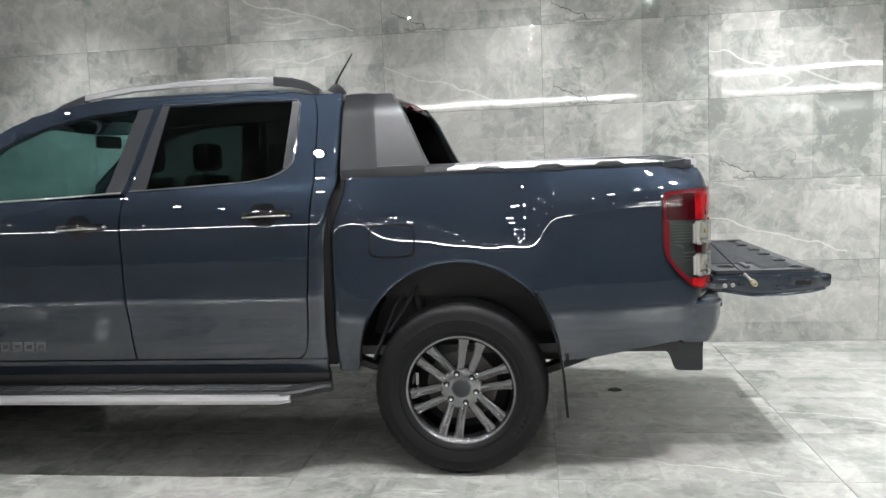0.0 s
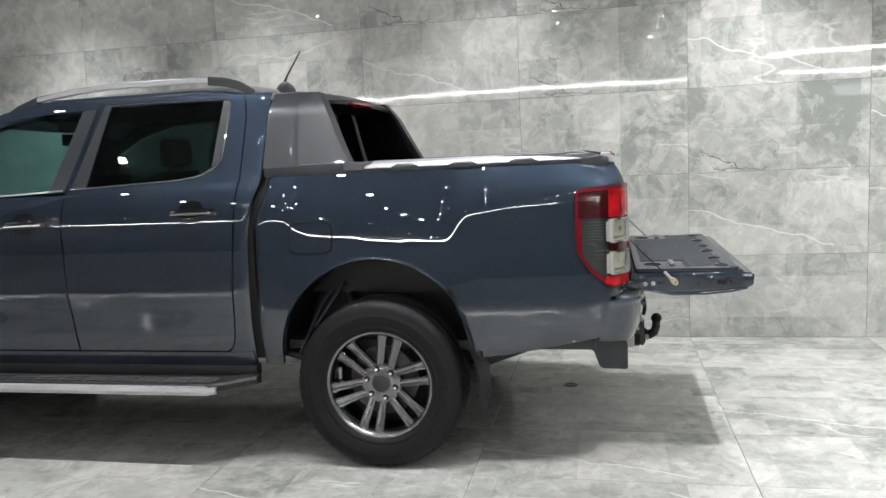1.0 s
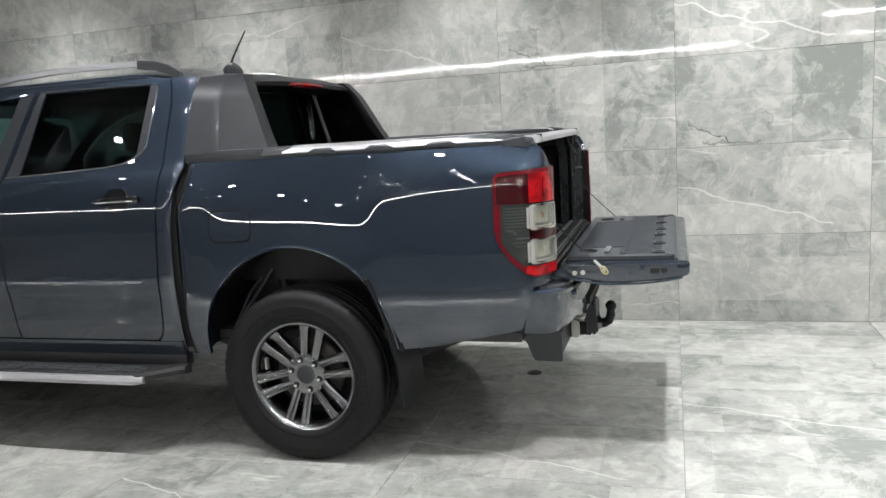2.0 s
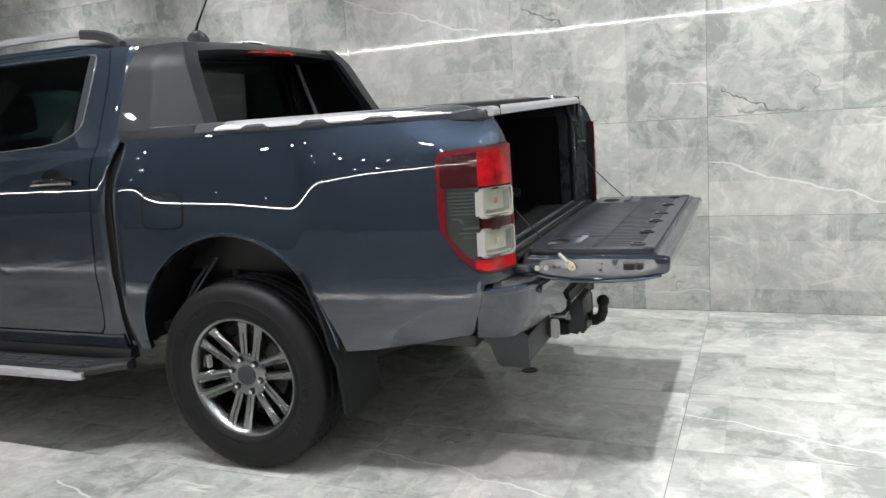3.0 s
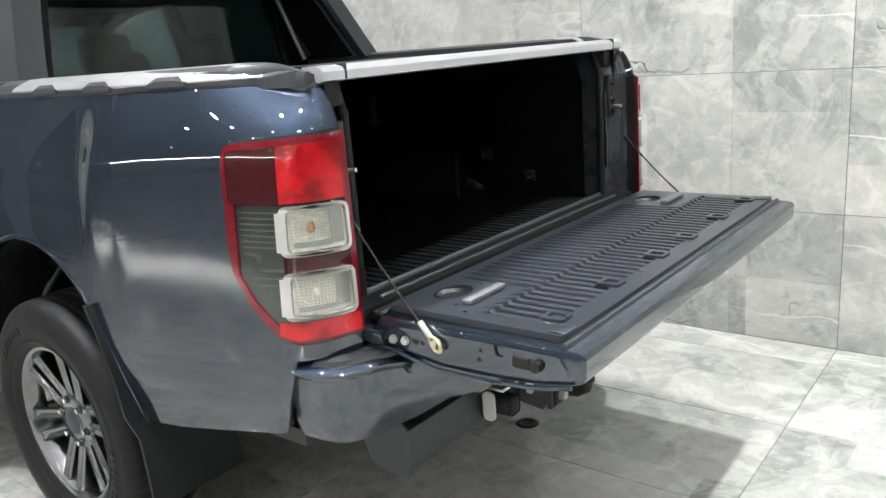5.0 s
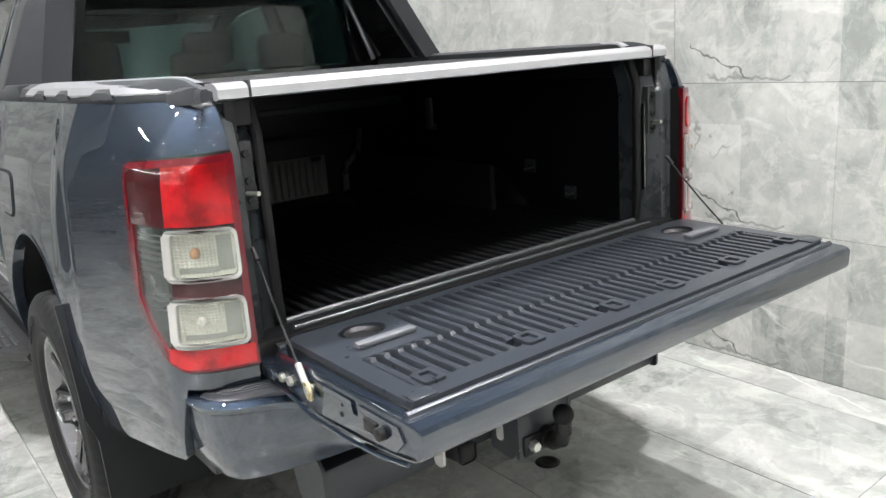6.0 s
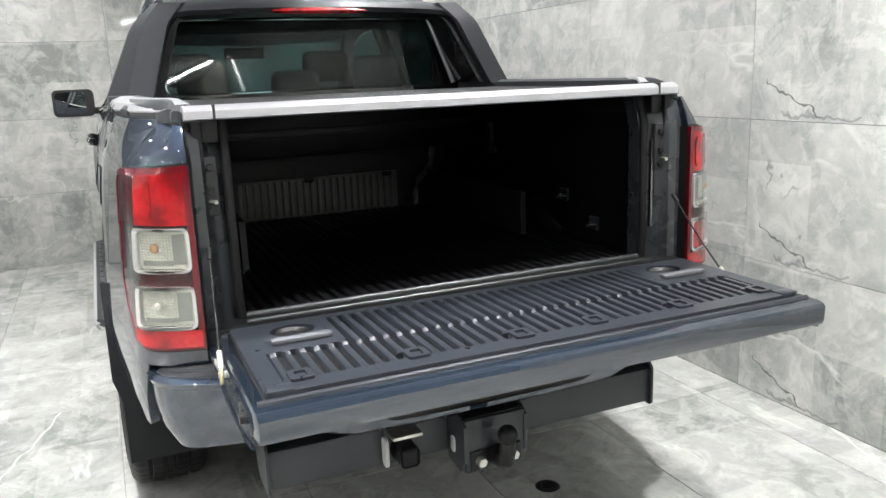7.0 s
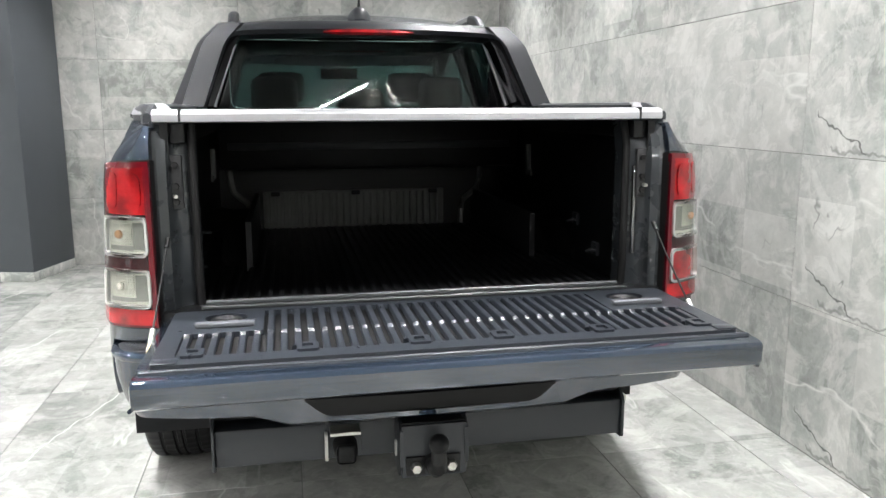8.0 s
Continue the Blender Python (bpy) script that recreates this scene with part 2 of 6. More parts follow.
RED_FRAME = worn(material("red_frame_lens", (0.10, 0.003, 0.008), 0.22, 0.0, 0.8, 0.15), 30.0, 0.05, 0.0, 120.0, 0.3)
LAMP_GREY = worn(material("lamp_grey", (0.075, 0.08, 0.078), 0.22, 0.6, 0.2), 24.0, 0.1, 0.0, 90.0, 0.3)
LOUVRE_GREY = material("louvre_grey", (0.12, 0.125, 0.122), 0.25, 0.4)
COVER_GLASS = glass("lamp_cover_glass", (0.86, 0.88, 0.87))
CLEAR_LENS = ribbed_lens("clear_lens", (0.66, 0.625, 0.54))
LENS_SHADE = worn(material("lamp_reflector_shade", (0.34, 0.33, 0.295), 0.22, 0.5, 0.5), 30.0, 0.1, 0.0, 90.0, 0.3)
LENS_RIM = material("lens_rim", (0.44, 0.43, 0.41), 0.14, 0.3, 1.0)
BULB = material("amber_bulb", (0.26, 0.15, 0.08), 0.15, 0.0, 1.0)
PANEL_PLASTIC = worn(material("moulded_grey_plastic", (0.17, 0.175, 0.165), 0.45), 30.0, 0.14, 0.0003, 700.0)
JAMB_PAINT = worn(material("jamb_paint", (0.030, 0.034, 0.037), 0.28, 0.2, 0.6), 12.0, 0.1)
BADGE = material("badge_grey", (0.13, 0.135, 0.14), 0.35, 0.4)
# paler liner copy: light caught on the raised bars is put into the colour
LIT_LINER = worn(material("lit_liner", (0.10, 0.105, 0.115), 0.5), 40.0, 0.14, 0.0003, 600.0)
SILL_PLASTIC = worn(material("sill_plastic", (0.03, 0.033, 0.034), 0.38), 30.0, 0.14, 0.0002, 800.0)
PALE_CAP = material("pale_cap", (0.5, 0.5, 0.47), 0.45)


# ---- mesh helpers ----
def finish(bm, name, mat, parent=None, label="", smooth=True, angle=35):
    """One mesh object from a bmesh, with its normals outward and sharp edges kept."""
    bmesh.ops.remove_doubles(bm, verts=bm.verts, dist=1e-5)
    bmesh.ops.recalc_face_normals(bm, faces=bm.faces)
    me = bpy.data.meshes.new(name)
    bm.to_mesh(me)
    bm.free()
    me.materials.append(mat)
    if smooth:
        me.shade_smooth()
        me.set_sharp_from_angle(angle=radians(angle))
    ob = new(name, me)
    ob.parent = parent
    if label:
        tagged(ob, label)
    return ob


def part(name, bm, mat, parent, label=""):
    return finish(bm, name, mat, parent, label)


def thing(name, label, category, at=(0, 0, 0), group="", kind=""):
    ob = new(name)
    ob.empty_display_size = 0.2
    ob.location = at
    return tagged(ob, label, category, group, kind)


def box(bm, lo, hi, bevel=0.0, segs=2):
    made = bmesh.ops.create_cube(bm, size=1.0)
    vs = made["verts"]
    for v in vs:
        for i in range(3):
            v.co[i] = lo[i] + (v.co[i] + 0.5) * (hi[i] - lo[i])
    if bevel:
        es = list({e for v in vs for e in v.link_edges})
        bmesh.ops.bevel(bm, geom=es, offset=bevel, segments=segs, profile=0.5, affect="EDGES")
    return bm


def B(lo, hi, bevel=0.0, segs=2):
    return box(bmesh.new(), lo, hi, bevel, segs)


def grid(bm, rows, close=False):
    """Quads through rows of points; close joins the last column to the first."""
    vs = [[bm.verts.new(p) for p in row] for row in rows]
    for a, b in zip(vs, vs[1:]):
        n = len(a)
        for i in range(n if close else n - 1):
            j = (i + 1) % n
            bm.faces.new((a[i], a[j], b[j], b[i]))
    return vs


def shell(rows, rows_in, close=False):
    """A closed skin between an outer and an inner sheet of points with the same layout."""
    bm = bmesh.new()
    a, b = grid(bm, rows, close), grid(bm, rows_in, close)
    m, n = len(a), len(a[0])
    for i in range(m - 1):
        for j in ((0, n - 1) if not close else ()):
            bm.faces.new((a[i][j], a[i + 1][j], b[i + 1][j], b[i][j]))
    for i in (0, m - 1):
        for j in range(n if close else n - 1):
            k = (j + 1) % n
            bm.faces.new((a[i][j], a[i][k], b[i][k], b[i][j]))
    return bm


def slab(bm, outer, holes, front, back):
    """A plate with holes. outer and holes are loops of (u, v); front and back map (u, v) to the two skins."""
    loops = [outer, *holes]
    tris = tessellate_polygon([[Vector((u, v, 0)) for u, v in loop] for loop in loops])
    flat = [p for loop in loops for p in loop]
    f = [bm.verts.new(front(*p)) for p in flat]
    b = [bm.verts.new(back(*p)) for p in flat]
    for t in tris:
        bm.faces.new([f[i] for i in t])
        bm.faces.new([b[i] for i in reversed(t)])
    start = 0
    for loop in loops:
        n = len(loop)
        for i in range(n):
            j = (i + 1) % n
            bm.faces.new((f[start + i], f[start + j], b[start + j], b[start + i]))
        start += n
    return bm


def tube(bm, pts, r, n=10, caps=True):
    pts = [Vector(p) for p in pts]
    rows = []
    up = Vector((0.12, 0.31, 0.94)).normalized()
    for i, p in enumerate(pts):
        d = (pts[min(i + 1, len(pts) - 1)] - pts[max(i - 1, 0)]).normalized()
        u = d.cross(up).normalized()
        v = d.cross(u)
        rr = r[i] if isinstance(r, (list, tuple)) else r
        rows.append([p + rr * (math.cos(a) * u + math.sin(a) * v) for a in (2 * math.pi * k / n for k in range(n))])
    vs = grid(bm, rows, True)
    if caps:
        bm.faces.new(vs[0])
        bm.faces.new(list(reversed(vs[-1])))
    return bm


def lathe(bm, profile, n=48, centre=(0, 0, 0), axis="y"):
    """Turns (radius, along) points round an axis."""
    rows = []
    for k in range(n):
        a = 2 * math.pi * k / n
        row = []
        for r, h in profile:
            c, s = r * math.cos(a), r * math.sin(a)
            p = {"y": (c, h, s), "x": (h, c, s), "z": (c, s, h)}[axis]
            row.append(tuple(p[i] + centre[i] for i in range(3)))
        rows.append(row)
    vs = [[bm.verts.new(p) for p in row] for row in rows]
    for k in range(n):
        a, b = vs[k], vs[(k + 1) % n]
        for i in range(len(a) - 1):
            bm.faces.new((a[i], b[i], b[i + 1], a[i + 1]))
    return bm


def rounded(pts, r, n=5):
    """A loop of (u, v) with its corners rounded to radius r (a number or one for each corner)."""
    out = []
    m = len(pts)
    for i, p in enumerate(pts):
        rr = r[i] if isinstance(r, (list, tuple)) else r
        p = Vector(p).to_2d()
        a, b = Vector(pts[i - 1]).to_2d() - p, Vector(pts[(i + 1) % m]).to_2d() - p
        if rr < 1e-4:
            out.append((p.x, p.y))
            continue
        k = min(rr, a.length * 0.45, b.length * 0.45)
        p0, p1 = p + a.normalized() * k, p + b.normalized() * k
        for j in range(n + 1):
            t = j / n
            q = (1 - t) ** 2 * p0 + 2 * t * (1 - t) * p + t * t * p1
            out.append((q.x, q.y))
    return out


def rect(u0, v0, u1, v1, r=0.0, n=5):
    return rounded([(u0, v0), (u1, v0), (u1, v1), (u0, v1)], r, n)


def smooth(a, b, x):
    t = min(max((x - a) / (b - a), 0.0), 1.0)
    return t * t * (3 - 2 * t)


# ---- room ----
X0, X1, Y0, Y1 = -4.06, 20.0, -22.0, 1.61
XW, YC = -30.0, -2.62
TW, TH, GAP = 1.168, 0.587, 0.0025


def tile_mesh(name, w, h, mat, axis):
    """One slab of stone, its face in the local plane z = 0, xz or yz, with a fine bevelled edge."""
    d, e = 0.008, 0.0012
    ring = [[(0, 0), (w, 0), (w, h), (0, h)], [(e, e), (w - e, e), (w - e, h - e), (e, h - e)]]
    put = {"z": lambda u, v, k: (u, v, k), "y": lambda u, v, k: (u, -k, v), "x": lambda u, v, k: (k, -u, v)}[axis]
    verts = [put(u, v, -d) for u, v in ring[0]] + [put(u, v, -e * 0.6) for u, v in ring[0]] + [put(u, v, 0) for u, v in ring[1]]
    faces = [(8, 9, 10, 11)]
    for i in range(4):
        j = (i + 1) % 4
        faces += [(i, j, 4 + j, 4 + i), (4 + i, 4 + j, 8 + j, 8 + i)]
    me = bpy.data.meshes.new(name)
    me.from_pydata(verts, [], faces)
    me.materials.append(mat)
    bm = bmesh.new()
    bm.from_mesh(me)
    bmesh.ops.recalc_face_normals(bm, faces=bm.faces)
    mid = Vector(put(w / 2, h / 2, -d / 2))
    if sum((f.calc_center_median() - mid).dot(f.normal) for f in bm.faces) < 0:
        bmesh.ops.reverse_faces(bm, faces=bm.faces)
    bm.to_mesh(me)
    bm.free()
    return me


def bands(lo, hi, start, step):
    """Cuts of a run from lo to hi at start + k * step, as (from, to)."""
    k = math.ceil((lo - start) / step + 1e-6)
    cuts = [lo]
    while start + k * step < hi - 0.02:
        cuts.append(start + k * step)
        k += 1
    cuts.append(hi)
    return list(zip(cuts, cuts[1:]))


def lay_tiles(parent, mats, axis, us, vs, place, near):
    """Stone slabs on a wall or floor: those in the near stretch as parts, the rest joined in one."""
    shared, rest = {}, []
    for i, (u0, u1) in enumerate(us):
        for j, (v0, v1) in enumerate(vs):
            w, h = u1 - u0 - GAP, v1 - v0 - GAP
            mat = mats(i, j)
            key = (round(w, 3), round(h, 3), mat.name)
            if key not in shared:
                shared[key] = tile_mesh("stone_tile", w, h, mat, axis)
            p = place(u0 + GAP / 2, v0 + GAP / 2)
            if near(u0, v0):
                ob = new("stone_tile", shared[key])
                ob.parent, ob.location = parent, p
            else:
                rest.append((shared[key], p))
    if rest:
        verts, faces = [], []
        for me, p in rest:
            k = len(verts)
            verts += [tuple(v.co + Vector(p)) for v in me.vertices]
            faces += [tuple(i + k for i in f.vertices) for f in me.polygons]
        me = bpy.data.meshes.new("far_stone_tiles")
        me.from_pydata(verts, [], faces)
        me.materials.append(mats(0, 0))
        ob = new("far_stone_tiles", me)
        ob.parent = parent
        tagged(ob, kind="stuff")


def build_room():
    floor = finish(B((XW - 0.2, Y0 - 0.2, -0.2), (X1 + 0.2, Y1 + 0.2, -0.006)), "floor", GROUT, None, "", False)
    tagged(floor, "polished grey-green marble tile floor with fine joints", "floor", kind="structure")
    north = finish(B((X0 - 0.2, Y1 + 0.006, -0.006), (X1 + 0.2, Y1 + 0.2, CEILING)), "wall_north", GROUT, None, "", False)
    tagged(north, "wall of large polished grey-green marble slabs", "wall", kind="structure")
    west = finish(B((X0 - 0.2, YC, -0.006), (X0 - 0.006, Y1 + 0.006, CEILING)), "wall_west", GROUT, None, "", False)
    tagged(west, "wall of polished grey-green marble slabs behind a column", "wall", kind="structure")
    wing = finish(B((XW, YC, -0.006), (X0 - 0.2, YC + 0.2, CEILING)), "wall_wing", DIM_PLASTER, None, "", False)
    tagged(wing, "plain unseen showroom wall, coloured dark for the dim hall", "wall", kind="structure")
    far = finish(B((XW - 0.2, Y0 - 0.2, -0.006), (XW, YC + 0.2, CEILING)), "wall_far", DIM_PLASTER, None, "", False)
    tagged(far, "plain unseen showroom wall, coloured dark for the dim hall", "wall", kind="structure")
    east = finish(B((X1, Y0, -0.006), (X1 + 0.2, Y1 + 0.006, CEILING)), "wall_east", DIM_PLASTER, None, "", False)
    tagged(east, "plain unseen showroom wall, coloured dark for the dim hall", "wall", kind="structure")
    wins = ((8.8, 1.2), (10.4, 1.5), (12.1, 1.5))
    bm = bmesh.new()
    slab(bm, rect(XW, -0.006, X1 + 0.2, CEILING), [rect(x, 2.70, x + w, 3.15) for x, w in wins], lambda u, v: (u, Y0, v), lambda u, v: (u, Y0 - 0.2, v))
    south = finish(bm, "wall_south", DIM_PLASTER, None, "", False)
    tagged(south, "plain unseen wall with high daylight windows, coloured dark for the dim hall", "wall", kind="structure")
    for i, (x, w) in enumerate(wins):
        win = thing("window_%d" % (i + 1), "high showroom window with a bright pane", "window", (x, Y0 - 0.1, 2.70), kind="structure")
        bm = bmesh.new()
        slab(bm, rect(0, 0, w, 0.45), [rect(0.04, 0.04, w / 2 - 0.02, 0.41), rect(w / 2 + 0.02, 0.04, w - 0.04, 0.41)], lambda u, v: (u, 0.04, v), lambda u, v: (u, -0.03, v))
        part("window_frame", bm, DARK_METAL, win)
        for a, b in ((0.04, w / 2 - 0.02), (w / 2 + 0.02, w - 0.04)):
            part("pane", B((a, -0.02, 0.04), (b, -0.01, 0.41)), DAYLIGHT, win)
    top = finish(B((XW - 0.2, Y0 - 0.2, CEILING), (X1 + 0.2, Y1 + 0.2, CEILING + 0.15)), "ceiling", CEILING_PAINT, None, "", False)
    tagged(top, "dark painted showroom ceiling with recessed spotlights", "ceiling", kind="structure")
    return floor, north, west


def build_column():
    col = thing("column_1", "dark grey painted square column on a pale stone skirting", "column", (-3.755, -2.415, 0), kind="structure")
    col.rotation_euler[2] = radians(-15)
    part("shaft", B((-0.31, -0.14, 0.075), (0.31, 0.14, CEILING), 0.006), COLUMN_PAINT, col)
    part("skirting", B((-0.31, -0.143, 0.0), (0.313, 0.143, 0.075), 0.004), SKIRT_STONE, col, "pale marble skirting")


def build_lights():
    """Recessed round spotlights in rows, and two long light strips deeper in the hall."""
    spot = thing("ceiling_spotlight", "small round recessed ceiling spotlight, lit", "ceiling light", group="ceiling spotlights")
    part("ring", lathe(bmesh.new(), [(0.041, 0.0), (0.041, -0.006), (0.060, -0.010), (0.064, 0.0)], 24, (0, 0, 0), "z"), DARK_METAL, spot)
    bm = bmesh.new()
    bmesh.ops.create_circle(bm, cap_ends=True, segments=20, radius=0.040, matrix=Matrix.Translation((0, 0, -0.004)))
    bmesh.ops.reverse_faces(bm, faces=bm.faces)
    me = bpy.data.meshes.new("bulb")
    bm.to_mesh(me)
    bm.free()
    me.materials.append(SPOT_LIGHT)
    ob = new("bulb", me)
    ob.parent = spot
    first = True
    for y in (0.80, -1.40, -2.65, -3.90, -5.15, -6.40, -7.65, -8.90, -11.1, -13.4, -15.6, -17.9):
        for k in ((-14, -10, -6, -3) if y < -8 else ()) + tuple(range(8)):
            m = pose(-3.1 + 1.69 * k + 0.02 * math.sin(k * 3 + y), y, CEILING)
            if first:
                spot.matrix_basis, first = m, False
            else:
                copy_thing(spot, m)
            if y in (0.80, -1.40, -3.90) or (y in (-8.90, -13.4, -17.9) and k in (-10, -3, 0, 3, 6)):
                beam = bpy.data.lights.new("spot_beam", "SPOT")
                beam.energy, beam.color, beam.spot_size, beam.spot_blend = SPOT_WATTS * ((0.6 if k < 3 else 1.0) if y > 0 else 0.55 if k < 2 else 1.0), (0.985, 0.985, 1.0), radians(100 if k > 4 and y < 0 else 84), 0.7
                beam.shadow_soft_size = 0.03
                lamp = new("spot_beam", beam)
                lamp.matrix_basis = m @ pose(0, 0, -0.02)
    for (xa, ya), (xb, yb) in (((-28.0, -19.5), (3.6, -19.5)), ((6.5, -19.6), (11.5, -20.2)), ((5.0, -13.5), (8.6, -12.8)), ((18.0, 0.3), (12.7, 1.4))):
        bar = thing("light_strip", "long slim lit linear ceiling lamp", "ceiling light", ((xa + xb) / 2, (ya + yb) / 2, CEILING - 0.06), "linear ceiling lamps")
        bar.rotation_euler[2] = math.atan2(yb - ya, xb - xa)
        h = math.dist((xa, ya), (xb, yb)) / 2
        part("housing", B((-h, -0.03, 0.0), (h, 0.03, 0.06), 0.004), DARK_METAL, bar)
        part("diffuser", B((-h, -0.016, -0.032), (h, 0.016, -0.001)), STRIP_LIGHT, bar)


FLOOR, NORTH, WEST = build_room()
build_column()
build_lights()

# ---- truck: surfaces ----
def softened(xs, ys, sigma, lo, hi, n=1200):
    """A table of the line through the given knots, rounded over sigma."""
    u = np.linspace(lo, hi, n)
    v = np.interp(u, xs, ys)
    k = np.arange(-120, 121) * (hi - lo) / (n - 1)
    g = np.exp(-0.5 * (k / sigma) ** 2)
    pad = np.concatenate([v[0] + (v[1] - v[0]) * np.arange(-120, 0), v, v[-1] + (v[-1] - v[-2]) * np.arange(1, 121)])
    return u, np.convolve(pad, g / g.sum(), "valid")


HZ, HY = softened([0.40, 0.50, 0.62, 0.68, 0.72, 0.80, 0.98, 1.158, 1.40], [0.842, 0.882, 0.906, 0.911, 0.9115, 0.9075, 0.8965, 0.8855, 0.871], 0.022, 0.38, 1.40)
LX, LZ = softened([-0.60, -0.40, -0.355, -0.30, -0.18, 0.06, 0.24, 0.325, 0.355, 0.385, 0.42, 0.60, 0.90], [1.152, 1.150, 1.112, 1.088, 1.076, 1.062, 1.034, 1.022, 1.056, 1.112, 1.148, 1.170, 1.186], 0.014, -0.6, 1.1)
CZ, CY = softened([0.40, 0.50, 0.60, 0.745, 0.775, 0.95, 1.06, 1.13, 1.17, 1.22, 1.285, 1.31, 1.69, 1.76], [0.828, 0.862, 0.880, 0.892, 0.901, 0.8965, 0.8925, 0.888, 0.883, 0.872, 0.845, 0.822, 0.660, 0.600], 0.014, 0.38, 1.80)
PS, PI = softened([0.50, 0.80, 0.90, 0.985, 1.045, 1.11, 1.175, 1.22], [0.006, 0.036, 0.047, 0.060, 0.083, 0.125, 0.178, 0.218], 0.02, 0.45, 1.22)
_, PX = softened([0.50, 0.80, 0.90, 0.985, 1.045, 1.11, 1.175, 1.22], [0.50, 0.80, 0.899, 0.981, 1.031, 1.066, 1.084, 1.092], 0.02, 0.45, 1.22)


def bed_point(s, z, sgn):
    """The outer skin of the load bed at s along its plan line, height z; sgn -1 is the left side."""
    x, inset = (s, 0.006 * smooth(0.35, 0.5, s)) if s < 0.5 else (float(np.interp(s, PS, PX)), float(np.interp(s, PS, PI)))
    r = math.hypot(x, (z - 0.40) * 0.97)
    flare = 0.002 * (1 - smooth(0.47, 0.63, r)) * (1 - 0.9 * smooth(0.22, 0.46, x) * (1 - smooth(0.75, 1.0, z)))
    edge = float(np.interp(x, LX, LZ))
    t = (z - edge) / (1.338 - edge)
    low, high = float(np.interp(z, HZ, HY)) + flare, 0.891 + 0.6 * flare * (1 - max(t, 0.0)) - 0.071 * (0.72 * t + 0.28 * t * abs(t))
    gap = max(0.015 - abs(low - high), 0.0) / 0.015
    x -= 0.056 * (1 - smooth(1.08, 1.30, z)) * smooth(-0.44, -0.49, s)
    y = min(low, high) - gap * gap * 0.00375
    y -= 0.056 * smooth(0.72, 1.02, s) * max(0.0, (z - 1.20) / 0.13) ** 2
    y += (0.889 - y) * smooth(1.03, 1.184, s) - inset
    x -= smooth(0.80, 1.10, s) * 3.4 * max(z - 1.205, 0.0) ** 2
    y -= 0.030 * (1 - math.sqrt(1 - min(max((-0.458 - s) / 0.036, 0.0), 1.0) ** 2))
    return Vector((x, sgn * y, z))


def cab_point(x, z, sgn):
    y = float(np.interp(z, CZ, CY))
    y -= 0.11 * smooth(-2.6, -4.2, x) ** 2 + 0.035 * max(0.0, -1.9 - x) * smooth(1.2, 1.5, z)
    if x < -2.3:
        r = math.hypot(x + 3.12, (z - 0.40) * 0.97)
        y += 0.030 * (1 - smooth(0.585, 0.735, r))
    return Vector((x, sgn * y, z))


def offset(f, s, z, sgn, d):
    """A point d outside of the skin f."""
    if not d:
        return f(s, z, sgn)
    e = 0.004
    n = (f(s + e, z, sgn) - f(s - e, z, sgn)).cross(f(s, z + e, sgn) - f(s, z - e, sgn))
    n.normalize()
    if n.y * sgn < 0 or (abs(n.y) < 0.05 and n.x < 0):
        n.negate()
    return f(s, z, sgn) + d * n


def skin(f, ss, lows, highs, sgn, out=0.0, thick=0.02, nz=14, even=True):
    """A curved plate on f: columns at ss, each from its low to its high z."""
    rows, inner = [], []
    for s, a, b in zip(ss, lows, highs):
        zs = np.linspace(a, b, nz) if even else np.concatenate([np.linspace(a, 0.99, 14, endpoint=False), np.linspace(0.99, b, 84)])
        rows.append([offset(f, s, z, sgn, out) for z in zs])
        inner.append([offset(f, s, z, sgn, out - thick) for z in zs])
    return shell(rows, inner)


def skin_rows(f, zs, left, right, sgn, out=0.0, thick=0.02, n=24):
    """A curved plate on f: rows at zs, each from left(z) to right(z)."""
    rows, inner = [], []
    for z in zs:
        ss = np.linspace(left(z), right(z), n)
        rows.append([offset(f, s, z, sgn, out) for s in ss])
        inner.append([offset(f, s, z, sgn, out - thick) for s in ss])
    return shell(rows, inner)


def pad(f, cs, cz, a, b, sgn, out, thick, p=5.0, n=25, nz=9):
    """A rounded plate on f round (cs, cz), half sizes a and b."""
    us = np.sin(np.linspace(-math.pi / 2, math.pi / 2, n)) * 0.9995
    h = b * (1 - np.abs(us) ** p) ** (1 / p)
    return skin(f, cs + a * us, cz - h, cz + h, sgn, out, thick, nz)


def bolt(bm, c, axis, r=0.009, h=0.006, n=6):
    prof = [(0.0001, h), (r * 0.85, h), (r, h * 0.7), (r, 0.0)]
    return lathe(bm, prof, n, c, axis)


def arch(x, c=0.0):
    u = min(abs(x - c) / 0.447, 1.0)
    return 0.50 + 0.455 * math.sqrt(max(0.0, 1 - u * u))


TRUCK = thing("pickup_truck", "dark blue-grey double-cab pickup truck with open tailgate", "pickup truck")


